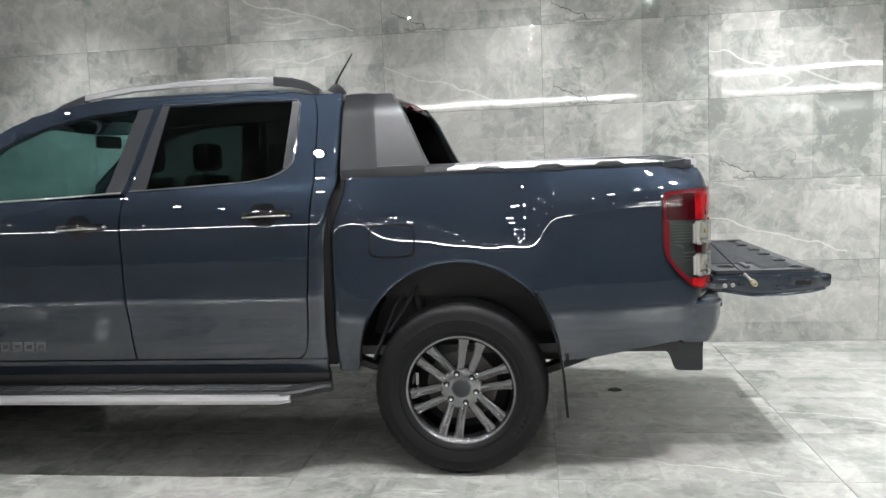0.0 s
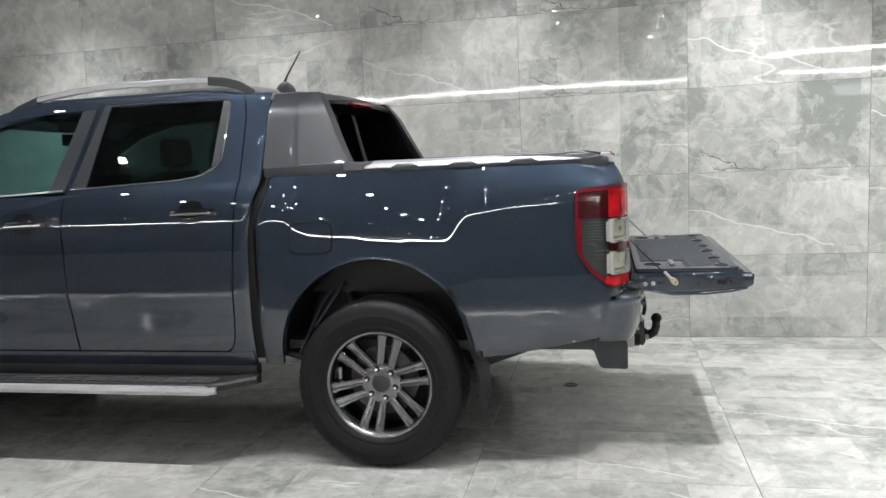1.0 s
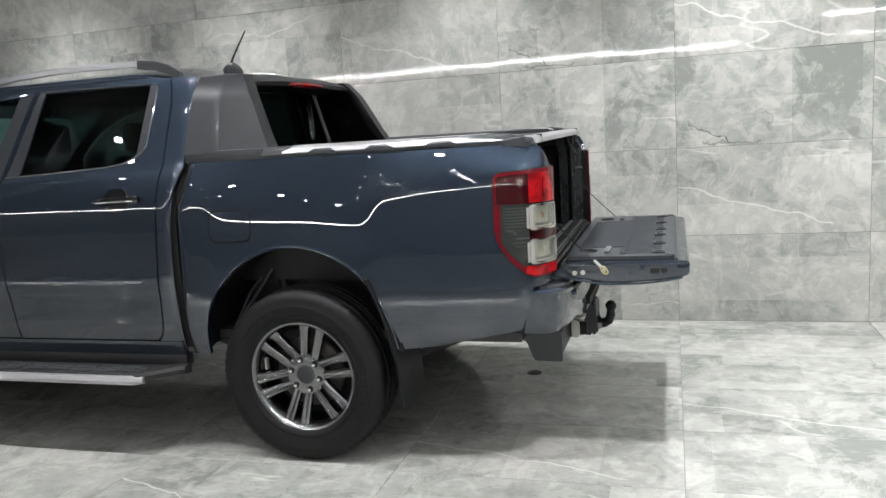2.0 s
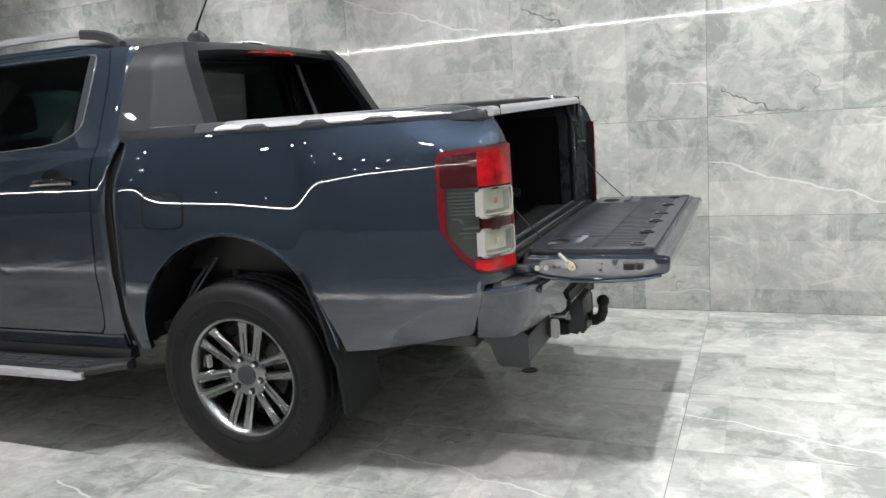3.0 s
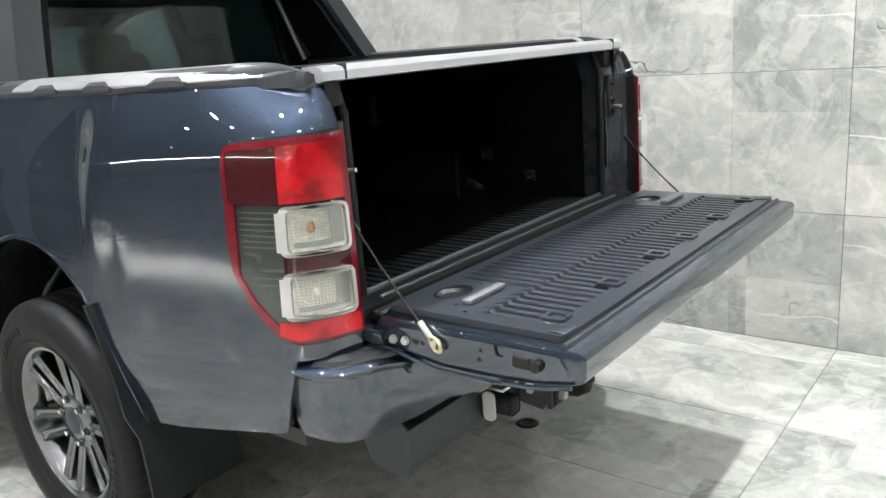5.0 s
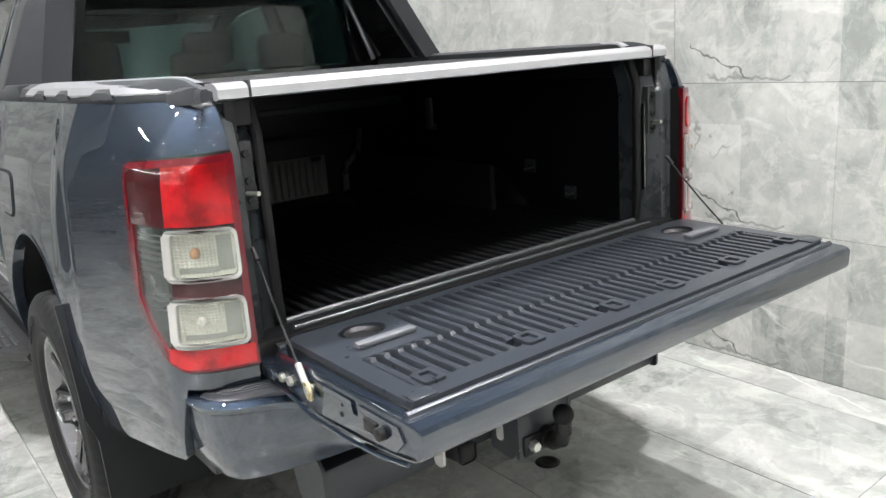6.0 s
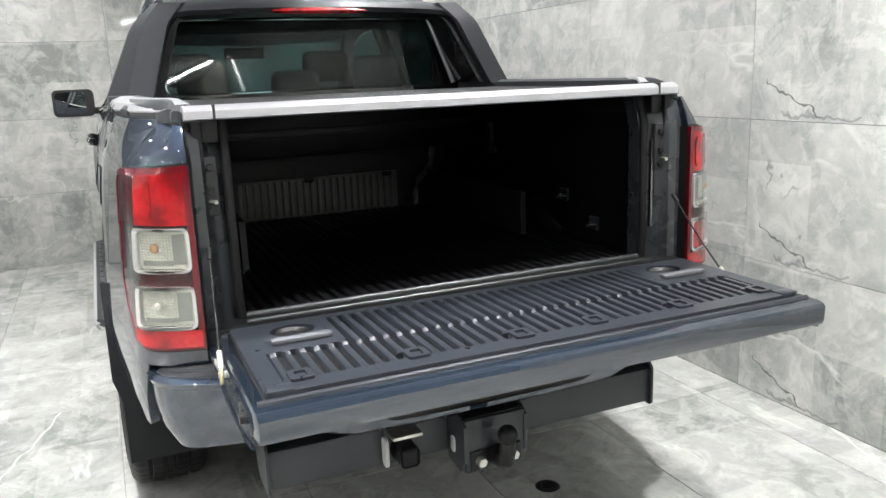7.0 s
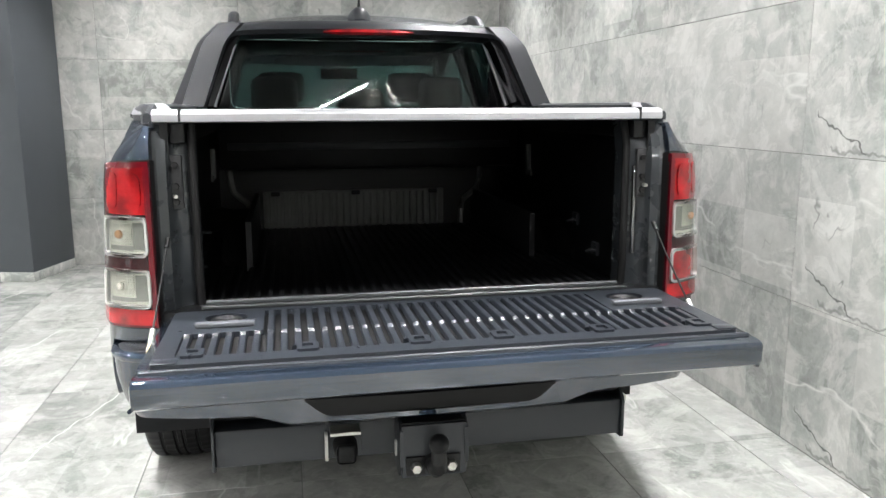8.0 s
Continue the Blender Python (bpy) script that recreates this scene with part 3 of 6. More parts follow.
# ---- truck: load bed ----
def build_bed_side(sgn):
    arch_x = 0.447 * np.cos(np.linspace(math.pi, 0, 90))
    ss = np.concatenate([np.linspace(-0.492, -0.449, 14), arch_x, np.linspace(0.45, 0.975, 50), np.linspace(0.98, 1.03, 8, endpoint=False), np.linspace(1.03, 1.184, 22)])
    lows = []
    for s in ss:
        if s <= -0.448:
            lows.append(0.468)
        elif s <= 0.4475:
            lows.append(arch(s))
        else:
            lows.append(float(np.interp(s, [0.448, 0.60, 0.972, 1.026, 1.03, 1.2], [0.508, 0.522, 0.588, 0.748, 0.762, 0.762])))
    highs = [1.325 - 0.012 * smooth(0.95, 1.184, s) for s in ss]
    panel = part("bed_side", skin(bed_point, ss, lows, highs, sgn, 0.0, 0.022, even=False), PAINT, TRUCK)
    # rolled lip round the wheel opening
    rows, inner = [], []
    for a in np.linspace(0.02, math.pi - 0.02, 40):
        x, z = 0.447 * math.cos(a), 0.50 + 0.455 * math.sin(a)
        y = abs(bed_point(x, z, 1).y)
        rows.append([(x, sgn * (y + 0.002), z + 0.004), (x * 0.992, sgn * (y + 0.003), 0.50 + (z - 0.50) * 0.988), (x * 0.985, sgn * (y - 0.03), 0.50 + (z - 0.50) * 0.982)])
        inner.append([(p[0] * 1.01, p[1] * 0.995, p[2] + 0.006) for p in rows[-1]])
    part("arch_lip", shell(rows, inner), PAINT, panel)
    if sgn < 0:
        part("fuel_flap_seal", pad(bed_point, -0.277, 1.047, 0.1030, 0.0720, sgn, 0.0016, 0.004, 5.0, 33, 15), SEAL, panel)
        part("fuel_flap", pad(bed_point, -0.277, 1.047, 0.0960, 0.0650, sgn, 0.0045, 0.006, 5.0, 33, 15), PAINT, panel)
    # liner of the wheel housing
    rows, inner = [], []
    for a in np.linspace(0.03, math.pi - 0.03, 34):
        c, s = math.cos(a), math.sin(a)
        rows.append([(0.46 * c, sgn * y, 0.49 + 0.46 * s) for y in (0.885, 0.75, 0.60, 0.50)])
        inner.append([(0.475 * c, sgn * y, 0.49 + 0.475 * s) for y in (0.885, 0.75, 0.60, 0.50)])
    house = part("wheel_housing", shell(rows, inner), SEAL, TRUCK)
    part("inner_wall", B((-0.46, sgn * 0.50 - 0.01, 0.42), (0.46, sgn * 0.50 + 0.01, 0.98)), PLASTIC, house)
    bm = bmesh.new()
    tube(bm, [(-0.40, sgn * 0.80, 0.50), (-0.31, sgn * 0.72, 0.72), (-0.26, sgn * 0.66, 0.80)], 0.008)
    tube(bm, [(-0.33, sgn * 0.78, 0.62), (-0.20, sgn * 0.70, 0.82)], 0.007)
    part("liner_rib", bm, GREY_PLASTIC, house)
    part("strut", tube(bmesh.new(), [(-0.18, sgn * 0.56, 0.45), (-0.26, sgn * 0.54, 0.93)], [0.03, 0.022], 14), PLASTIC, house)
    # mud flap with the strip that carries it up the arch
    line = [(0.335, 0.815), (0.365, 0.755), (0.395, 0.68), (0.418, 0.60), (0.432, 0.53), (0.442, 0.46), (0.450, 0.37), (0.456, 0.262)]
    rows = [[(x, sgn * (0.928 if z > 0.5 else 0.905), z), (x, sgn * (0.895 if z > 0.60 else 0.62), z)] for x, z in line]
    inner = [[(x + 0.011, y, z) for x, y, z in row] for row in rows]
    part("mud_flap", shell(rows, inner), FLAP_RUBBER, TRUCK, "dark moulded mud flap")
    return panel


def build_tail_light(sgn):
    """Wrap-round lamp: a red frame, a smoked side window over grey louvres, and clear square modules at the rear."""
    def low(s):
        return float(np.interp(s, [0.878, 0.884, 0.90, 0.94, 1.00, 1.04, 1.172], [1.00, 0.955, 0.925, 0.868, 0.815, 0.803, 0.803]))

    def high(s):
        return float(np.interp(s, [0.878, 0.886, 0.91, 1.172], [1.190, 1.207, 1.215, 1.228]))

    def sheet(name, s0, s1, lo, hi, out, thick, mat, label="", n=20, nz=10):
        ss = np.linspace(s0, s1, n)
        return part(name, skin(bed_point, ss, [lo(s) for s in ss], [hi(s) for s in ss], sgn, out, thick, nz), mat, lamp, label)

    ss = np.linspace(0.874, 1.186, 34)
    lamp = part("tail_light", skin(bed_point, ss, [low(s) - 0.006 for s in ss], [high(s) + 0.006 for s in ss], sgn, 0.0022, 0.03, 16), SEAL, TRUCK, "red and clear wrap-round tail light")
    # dark side window with a pressed grey back, louvres and a bright bracket behind a clear cover
    sheet("lamp_back", 0.900, 1.032, lambda s: low(s) + 0.022, lambda s: 1.094, 0.0035, 0.004, LAMP_GREY, "grey lamp housing")
    for z, x0 in ((1.076, 0.914), (1.064, 0.914), (1.052, 0.914), (1.040, 0.914), (1.028, 0.915), (1.016, 0.916), (1.004, 0.918), (0.940, 0.944), (0.925, 0.956), (0.882, 0.988)):
        sheet("louvre", x0, 1.020, lambda s: z, lambda s: z + 0.0035, 0.0062, 0.004, LOUVRE_GREY, "", 8, 2)
    sheet("inner_bracket", 0.922, 0.965, lambda s: 0.988 - 0.9 * max(0.0, s - 0.945), lambda s: 0.994 - 0.9 * max(0.0, s - 0.950), 0.0068, 0.004, LOUVRE_GREY, "", 10, 2)
    sheet("inner_bracket", 0.962, 1.020, lambda s: 0.955, lambda s: 0.962, 0.0068, 0.004, LOUVRE_GREY, "", 8, 2)
    cover = sheet("side_cover", 0.902, 1.030, lambda s: low(s) + 0.024, lambda s: 1.092, 0.0100, 0.0015, COVER_GLASS, "smoked clear side cover", 24, 14)
    cover.visible_shadow = False
    # red frame round it
    sheet("upper_lens", 0.878, 1.030, lambda s: 1.094, high, 0.0105, 0.014, RED_DARK, "dark red side lens", 22, 12)
    sheet("frame_edge", 0.878, 0.904, low, lambda s: 1.095, 0.0110, 0.014, RED_FRAME, "red lamp frame", 8, 14)
    sheet("frame_edge", 0.903, 1.186, low, lambda s: low(s) + 0.025, 0.0110, 0.014, RED_FRAME, "red lamp frame", 34, 4)
    sheet("frame_edge", 0.879, 1.186, lambda s: high(s) - 0.013, lambda s: high(s) - 0.0005, 0.0122, 0.014, RED_FRAME, "red lamp frame", 34, 4)
    sheet("frame_edge", 0.879, 0.890, lambda s: 1.08, lambda s: high(s) - 0.010, 0.0122, 0.014, RED_FRAME, "red lamp frame", 5, 8)
    sheet("frame_edge", 1.170, 1.186, lambda s: 0.806, high, 0.0112, 0.014, RED_FRAME, "red lamp frame", 4, 20)
    sheet("cross_bar", 1.020, 1.172, lambda s: 0.952, lambda s: 0.990, 0.0095, 0.012, RED_DARK, "dark red bar", 14, 4)
    sheet("inner_back", 1.026, 1.176, lambda s: 0.825, lambda s: 1.10, 0.0040, 0.006, RED_DARK, "", 14, 10)
    sheet("lower_lens", 1.000, 1.180, lambda s: low(s) + 0.006, lambda s: 0.850, 0.0118, 0.010, RED_LENS, "bright red lower strip", 22, 5)
    # brake lens: a bright outer shell and two facets inside
    sheet("brake_lens", 1.020, 1.174, lambda s: 1.096, lambda s: high(s) - 0.012, 0.0112, 0.010, RED_LENS, "bright red brake lens", 20, 10)
    part("brake_facet", pad(bed_point, 1.055, 1.155, 0.026, 0.045, sgn, 0.0135, 0.006, 4.0, 13, 7), RED_LENS, lamp)
    part("brake_facet", pad(bed_point, 1.125, 1.155, 0.036, 0.045, sgn, 0.0145, 0.006, 4.0, 13, 7), RED_LENS, lamp)
    for cz, b, low_lens in ((1.039, 0.053, False), (0.904, 0.052, True)):
        red = sgn > 0 and low_lens
        outline, inside = rect(1.018, cz - b + 0.001, 1.173, cz + b - 0.001, 0.02), rect(1.034, cz - b + 0.009, 1.166, cz + b - 0.009, 0.014)
        rim = slab(bmesh.new(), dense(outline, 0.012), [dense(inside, 0.012)], lambda u, v: offset(bed_point, u, v, sgn, 0.018), lambda u, v: offset(bed_point, u, v, sgn, 0.002))
        part("lens_rim", rim, LENS_RIM, lamp, "pale chromed lens rim")
        sheet("module_cheek", 1.008, 1.020, lambda s: cz - b * 0.80, lambda s: cz + b * 0.72, 0.0125, 0.010, LENS_RIM, "", 5, 4)
        sheet("lens", 1.034, 1.166, lambda s: cz - b + 0.010, lambda s: cz + b - 0.010, 0.0075, 0.004, RED_LENS if red else CLEAR_LENS, "red fog lens" if red else "clear ribbed lens", 14, 8)
        if red:
            continue
        # prism rows on the upper part of the reflector, and the bulb
        for k in range(7):
            z = cz - b * 0.10 + 0.0066 * k
            sheet("prism_row", 1.052, 1.124, lambda s: z, lambda s: z + 0.0038, 0.0098, 0.004, CLEAR_LENS, "", 10, 3)
        # greyer sheets put the shade at the reflector's side and foot into colour
        sheet("reflector_side", 1.128, 1.160, lambda s: cz - b + 0.020, lambda s: cz + b - 0.016, 0.0090, 0.002, LENS_SHADE, "", 6, 3)
        sheet("reflector_foot", 1.046, 1.128, lambda s: cz - b + 0.018, lambda s: cz - b * 0.45, 0.0090, 0.002, LENS_SHADE, "", 8, 3)
        c = offset(bed_point, 1.085, cz + 0.006, sgn, 0.012)
        bm = bmesh.new()
        bmesh.ops.create_uvsphere(bm, u_segments=14, v_segments=10, radius=0.0115, matrix=Matrix.Translation(c) @ Matrix.Diagonal((0.45, 1, 1, 1)))
        part("bulb", bm, BULB if not low_lens else CLEAR_LENS, lamp)
        sheet("lens_cover", 1.034, 1.166, lambda s: cz - b + 0.010, lambda s: cz + b - 0.010, 0.0155, 0.0012, COVER_GLASS, "clear lens cover", 12, 6).visible_shadow = False


def cap_in(x):
    """How far the rail cap draws in towards its rear end."""
    return 0.050 * smooth(0.70, 1.0, x) + 0.022 * smooth(0.84, 1.0, x)


def build_rail(sgn):
    prof = [(0.820, 1.322), (0.827, 1.338), (0.817, 1.360), (0.790, 1.371), (0.73, 1.372), (0.705, 1.364), (0.700, 1.322)]
    rows = []
    for x in list(np.linspace(-0.50, 0.84, 30)) + [0.88, 0.91, 0.935, 0.955, 0.975, 0.992, 1.006, 1.018]:
        t = smooth(0.84, 1.03, x)
        inset = float(np.interp(x, PS, PI)) if x > 0.5 else 0.0
        f = max(0.127 - inset - cap_in(x), 0.02) / 0.127
        rows.append([(x, sgn * (0.70 + (y - 0.70) * f), 1.322 + (z - 1.322) * (1 - 0.5 * t * t)) for y, z in prof])
    bm = bmesh.new()
    vs = grid(bm, rows, True)
    bm.faces.new(vs[0])
    bm.faces.new(list(reversed(vs[-1])))
    cap = part("rail_cap", bm, GREY_PLASTIC, TRUCK, "grey plastic bed rail cap")
    block = slab(bmesh.new(), dense(rounded([(0.90, 0.680), (1.030, 0.680), (1.016, 0.704), (0.975, 0.728), (0.90, 0.745)], [0.0, 0.006, 0.02, 0.03, 0.0]), 0.02), [], lambda u, v: (u, sgn * v, 1.358 - 2.0 * max(0.0, u - 0.98) ** 1.5 - 2.0 * max(0.0, v - 0.70) ** 1.5), lambda u, v: (u, sgn * v, 1.318))
    part("rail_end", block, GREY_PLASTIC, cap)
    for x0, x1 in ((-0.03, 0.905),):
        rows, inner = [], []
        for x in np.linspace(x0, x1, 26):
            inset = (float(np.interp(x, PS, PI)) if x > 0.5 else 0.0) + cap_in(x)
            e = 0.5 * smooth(x0, x0 + 0.04, x) * (1 - smooth(x1 - 0.05, x1, x)) + 0.5
            rows.append([(x, sgn * (0.8285 - inset), 1.3445), (x, sgn * (0.819 - inset), 1.3445 + 0.0165 * e), (x, sgn * (0.789 - inset), 1.3445 + 0.028 * e), (x, sgn * (0.760 - inset), 1.3445 + 0.029 * e)])
            inner.append([(p[0], p[1] - sgn * 0.004, p[2] - 0.006) for p in rows[-1]])
        part("rail_trim", shell(rows, inner), SILVER, cap, "brushed silver trim strip")
    for c in (0.155, 0.41, 0.665):
        rows, inner = [], []
        for u, h in ((-0.062, 0.0), (-0.035, 1.0), (0.035, 1.0), (0.062, 0.0)):
            x = c + u
            inset = (float(np.interp(x, PS, PI)) if x > 0.5 else 0.0) + cap_in(x)
            rows.append([(x, sgn * (0.831 - inset), 1.334), (x, sgn * (0.8315 - inset - 0.002 * h), 1.342 + 0.006 * h), (x, sgn * (0.828 - inset - 0.010 * h), 1.344 + 0.016 * h)])
            inner.append([(p[0], p[1] - sgn * 0.008, p[2] - 0.004) for p in rows[-1]])
        part("trim_step", shell(rows, inner), GREY_PLASTIC, cap)


def build_sport_bar():
    """Satin grey hoop behind the cab: two sails and a bar across, with the high brake light."""
    def outer(z):
        return 0.826 - (z - 1.37) * 0.44 - 0.9 * max(0.0, z - 1.62) ** 1.2

    def rear(z):
        return float(np.interp(z, [1.36, 1.42, 1.62, 1.66, 1.70], [-0.118, -0.150, -0.243, -0.268, -0.300]))

    hoop = None
    for sgn in (-1, 1):
        rows, inner = [], []
        for z in np.linspace(1.362, 1.705, 16):
            r0, r1, row, row2 = -0.506, rear(z), [], []
            fold = -0.37 + 0.03 * (1.70 - z) / 0.33
            for x in np.concatenate([np.linspace(r0, fold, 5), np.linspace(fold + 0.004, r1, 8)]):
                y = outer(z) - max(0.0, x - fold) * 0.30
                row.append((x, sgn * y, z))
                row2.append((x, sgn * (y - (0.10 if x < r1 - 0.002 else 0.085)), z))
            rows.append(row)
            inner.append(row2)
        ob = part("sport_bar_sail" if hoop else "sport_bar", shell(rows, inner), BAR_PAINT, hoop or TRUCK, "satin grey sport bar behind the cab")
        hoop = hoop or ob
        rows, inner = [], []
        for z in np.linspace(1.365, 1.66, 8):
            xs = np.linspace(-0.478, rear(z) - 0.035, 5)
            rows.append([(x, sgn * (outer(z) - 0.098 - max(0.0, x + 0.36) * 0.30), z) for x in xs])
            inner.append([(x, sgn * (outer(z) - 0.145 - max(0.0, x + 0.36) * 0.20), z) for x in xs])
        part("sail_lining", shell(rows, inner), GLOSS_BLACK, hoop, "glossy black inner lining")
        # added silver tube stands for the wall reflected along the window edge
        part("edge_reflection", tube(bmesh.new(), [(-0.484, sgn * 0.668, 1.365), (-0.502, sgn * 0.622, 1.50), (-0.520, sgn * 0.558, 1.672)], 0.011), SILVER, hoop, "silver strip for the wall's reflection on the edge")
        part("sail_base", B((-0.506, min(sgn * 0.70, sgn * 0.828), 1.322), (-0.125, max(sgn * 0.70, sgn * 0.828), 1.372), 0.008), GREY_PLASTIC, hoop)
    rows = []
    prof = [(-0.506, 1.712), (-0.44, 1.714), (-0.36, 1.702), (-0.305, 1.684), (-0.283, 1.666), (-0.292, 1.648), (-0.36, 1.642), (-0.506, 1.645)]
    for y in np.linspace(-0.638, 0.638, 31):
        u = abs(y) / 0.640
        up = 0.020 * (1 - u ** 2.4) - 0.012 * smooth(0.8, 1.0, u)
        rows.append([(x, y, z + up) for x, z in prof])
    bm = bmesh.new()
    vs = grid(bm, rows, True)
    bm.faces.new(vs[0])
    bm.faces.new(list(reversed(vs[-1])))
    part("cross_bar", bm, BAR_PAINT, hoop)
    rows, inner = [], []
    for y in np.linspace(-0.192, 0.192, 15):
        up = 0.020 * (1 - (abs(y) / 0.608) ** 2.4)
        h = 0.0075 * (1 - (abs(y) / 0.193) ** 4) + 0.002
        rows.append([(-0.284, y, 1.650 + up - h), (-0.274, y, 1.652 + up), (-0.280, y, 1.654 + up + h)])
        inner.append([(p[0] - 0.02, p[1], p[2]) for p in rows[-1]])
    part("high_brake_light", shell(rows, inner), RED_LENS, hoop, "red high brake light")


def build_bed_inside():
    """Black load liner, its colour deepened for the bed's shade, with ribbed floor, front panel, roller cover and the
    rear jambs.
    """
    floor_part = part("bed_floor", B((-0.47, -0.66, 0.77), (1.07, 0.66, 0.812), 0.004), SHADED_LINER, TRUCK, "black ribbed bed liner")
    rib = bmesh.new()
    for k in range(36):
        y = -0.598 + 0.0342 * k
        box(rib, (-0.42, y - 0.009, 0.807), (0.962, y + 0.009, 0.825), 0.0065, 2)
    part("floor_ribs", rib, SHADED_LINER, floor_part)
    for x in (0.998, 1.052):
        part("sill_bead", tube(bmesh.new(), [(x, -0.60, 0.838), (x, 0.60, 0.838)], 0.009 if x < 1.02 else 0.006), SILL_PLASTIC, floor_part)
    wall = part("front_wall", B((-0.485, -0.68, 0.77), (-0.465, 0.68, 1.33)), SHADED_LINER, TRUCK)
    panel = part("vent_panel", B((-0.466, -0.475, 0.815), (-0.452, 0.355, 0.985), 0.006), PANEL_PLASTIC, wall, "ribbed grey panel")
    for k in range(26):
        y = -0.460 + 0.031 * k
        part("panel_rib", B((-0.453, y, 0.825), (-0.441, y + 0.016, 0.978), 0.004, 1), PANEL_PLASTIC, panel)
    for y in (-0.42, -0.06, 0.30):
        part("panel_clip", B((-0.45, y - 0.02, 0.965), (-0.425, y + 0.02, 0.985), 0.004), SHADED_LINER, panel)
    for s in (-1, 1):
        bm = bmesh.new()
        arm = [(0.57, 1.085), (0.565, 1.03), (0.555, 0.985), (0.52, 0.955), (0.495, 0.935), (0.48, 0.89), (0.475, 0.805)]
        tube(bm, [(-0.435, s * y - 0.045, z) for y, z in arm], 0.014, 8)
        part("support_arm", bm, PANEL_PLASTIC, wall)
        part("side_wall", B((-0.47, min(s * 0.66, s * 0.68), 0.77), (1.03, max(s * 0.66, s * 0.68), 1.33)), SHADED_LINER, TRUCK)
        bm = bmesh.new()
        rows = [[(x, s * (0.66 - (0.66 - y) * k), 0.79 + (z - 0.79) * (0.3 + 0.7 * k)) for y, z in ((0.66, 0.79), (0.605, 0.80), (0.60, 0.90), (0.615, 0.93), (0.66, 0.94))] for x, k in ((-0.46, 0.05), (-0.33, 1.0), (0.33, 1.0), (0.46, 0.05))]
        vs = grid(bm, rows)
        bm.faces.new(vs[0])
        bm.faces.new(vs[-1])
        part("wheel_box", bm, SHADED_LINER, TRUCK)
        for x, z in ((0.50, 0.96), (0.69, 0.883)):
            hook = bmesh.new()
            box(hook, (x - 0.03, min(s * 0.645, s * 0.66), z - 0.02), (x + 0.02, max(s * 0.645, s * 0.66), z + 0.025), 0.006)
            tube(hook, [(x - 0.015, s * 0.645, z), (x, s * 0.62, z - 0.005), (x + 0.015, s * 0.645, z)], 0.005)
            part("tie_hook", hook, GREY_PLASTIC, wall)
        bm = bmesh.new()
        box(bm, (-0.095, min(s * 0.640, s * 0.66), 1.08), (-0.065, max(s * 0.640, s * 0.66), 1.20), 0.005)
        box(bm, (-0.115, min(s * 0.648, s * 0.66), 1.07), (-0.045, max(s * 0.648, s * 0.66), 1.095), 0.004)
        part("track_bracket", bm, PANEL_PLASTIC, wall)
        part("cover_track", B((-0.47, min(s * 0.62, s * 0.66), 1.27), (1.02, max(s * 0.62, s * 0.66), 1.325), 0.006), SHADED_LINER, TRUCK)
    part("cover_box", B((-0.465, -0.64, 1.10), (-0.20, 0.64, 1.325), 0.02), SHADED_LINER, TRUCK, "black roller cover box")
    part("cover_box_lip", B((-0.20, -0.60, 1.185), (-0.192, 0.60, 1.215), 0.003), GREY_PLASTIC, TRUCK)
    cover = part("roller_cover", B((-0.46, -0.705, 1.328), (0.985, 0.705, 1.340), 0.002), PLASTIC, TRUCK, "black slatted roller cover")
    for k in range(40):
        x = -0.12 + 0.0275 * k
        part("cover_slat", B((x, -0.70, 1.3385), (x + 0.0255, 0.70, 1.3455), 0.002, 1), PLASTIC, cover)
    bm = bmesh.new()
    prof = [(0.985, 1.338), (0.985, 1.356), (1.020, 1.357), (1.038, 1.352), (1.045, 1.344), (1.045, 1.326), (1.03, 1.322)]
    rows = [[(x, y, z) for x, z in prof] for y in (-0.695, 0.695)]
    vs = grid(bm, rows, True)
    bm.faces.new(vs[0])
    bm.faces.new(list(reversed(vs[-1])))
    bar = part("cover_end_bar", bm, SILVER, cover, "brushed silver end bar")
    for y in (-0.628, 0.628):
        part("bar_clamp", B((0.984, y - 0.003, 1.3245), (1.0462, y + 0.003, 1.3582), 0.001), PLASTIC, cover)
    for s in (-1, 1):
        bm = bmesh.new()
        prof = [(0.940, 0.60), (0.985, 0.604), (1.000, 0.622), (1.005, 0.640), (1.020, 0.655), (1.045, 0.668), (1.050, 0.690), (1.066, 0.704), (1.00, 0.72), (0.94, 0.70)]
        rows = [[(x - 0.5 * max(0.0, z - 1.25), s * y, z) for x, y in prof] for z in np.linspace(0.775, 1.326, 12)]
        vs = grid(bm, rows, True)
        bm.faces.new(vs[0])
        bm.faces.new(list(reversed(vs[-1])))
        jamb = part("bed_jamb", bm, JAMB_PAINT, TRUCK, "dark grey door jamb")
        part("jamb_seal", tube(bmesh.new(), [(1.000, s * 0.602, 0.80), (1.002, s * 0.607, 0.90), (1.002, s * 0.607, 1.25), (0.978, s * 0.607, 1.32)], 0.012), SEAL, jamb, "black rubber seal")
        part("jamb_plate", B((1.008, min(s * 0.632, s * 0.662), 1.10), (1.026, max(s * 0.632, s * 0.662), 1.24), 0.003), PLASTIC, jamb)
        if s > 0:
            part("striker", B((1.004, min(s * 0.626, s * 0.640), 0.93), (1.016, max(s * 0.626, s * 0.640), 1.19), 0.003), RIM_METAL, jamb, "worn steel striker strip")
        for z in (1.12, 1.16, 1.215):
            part("jamb_bolt", bolt(bmesh.new(), (1.026, s * 0.648, z), "x", 0.009, 0.008), DARK_METAL, jamb)
        part("latch_pin", tube(bmesh.new(), [(1.020, s * 0.655, 1.135), (1.062, s * 0.645, 1.137)], 0.005), STEEL, jamb)
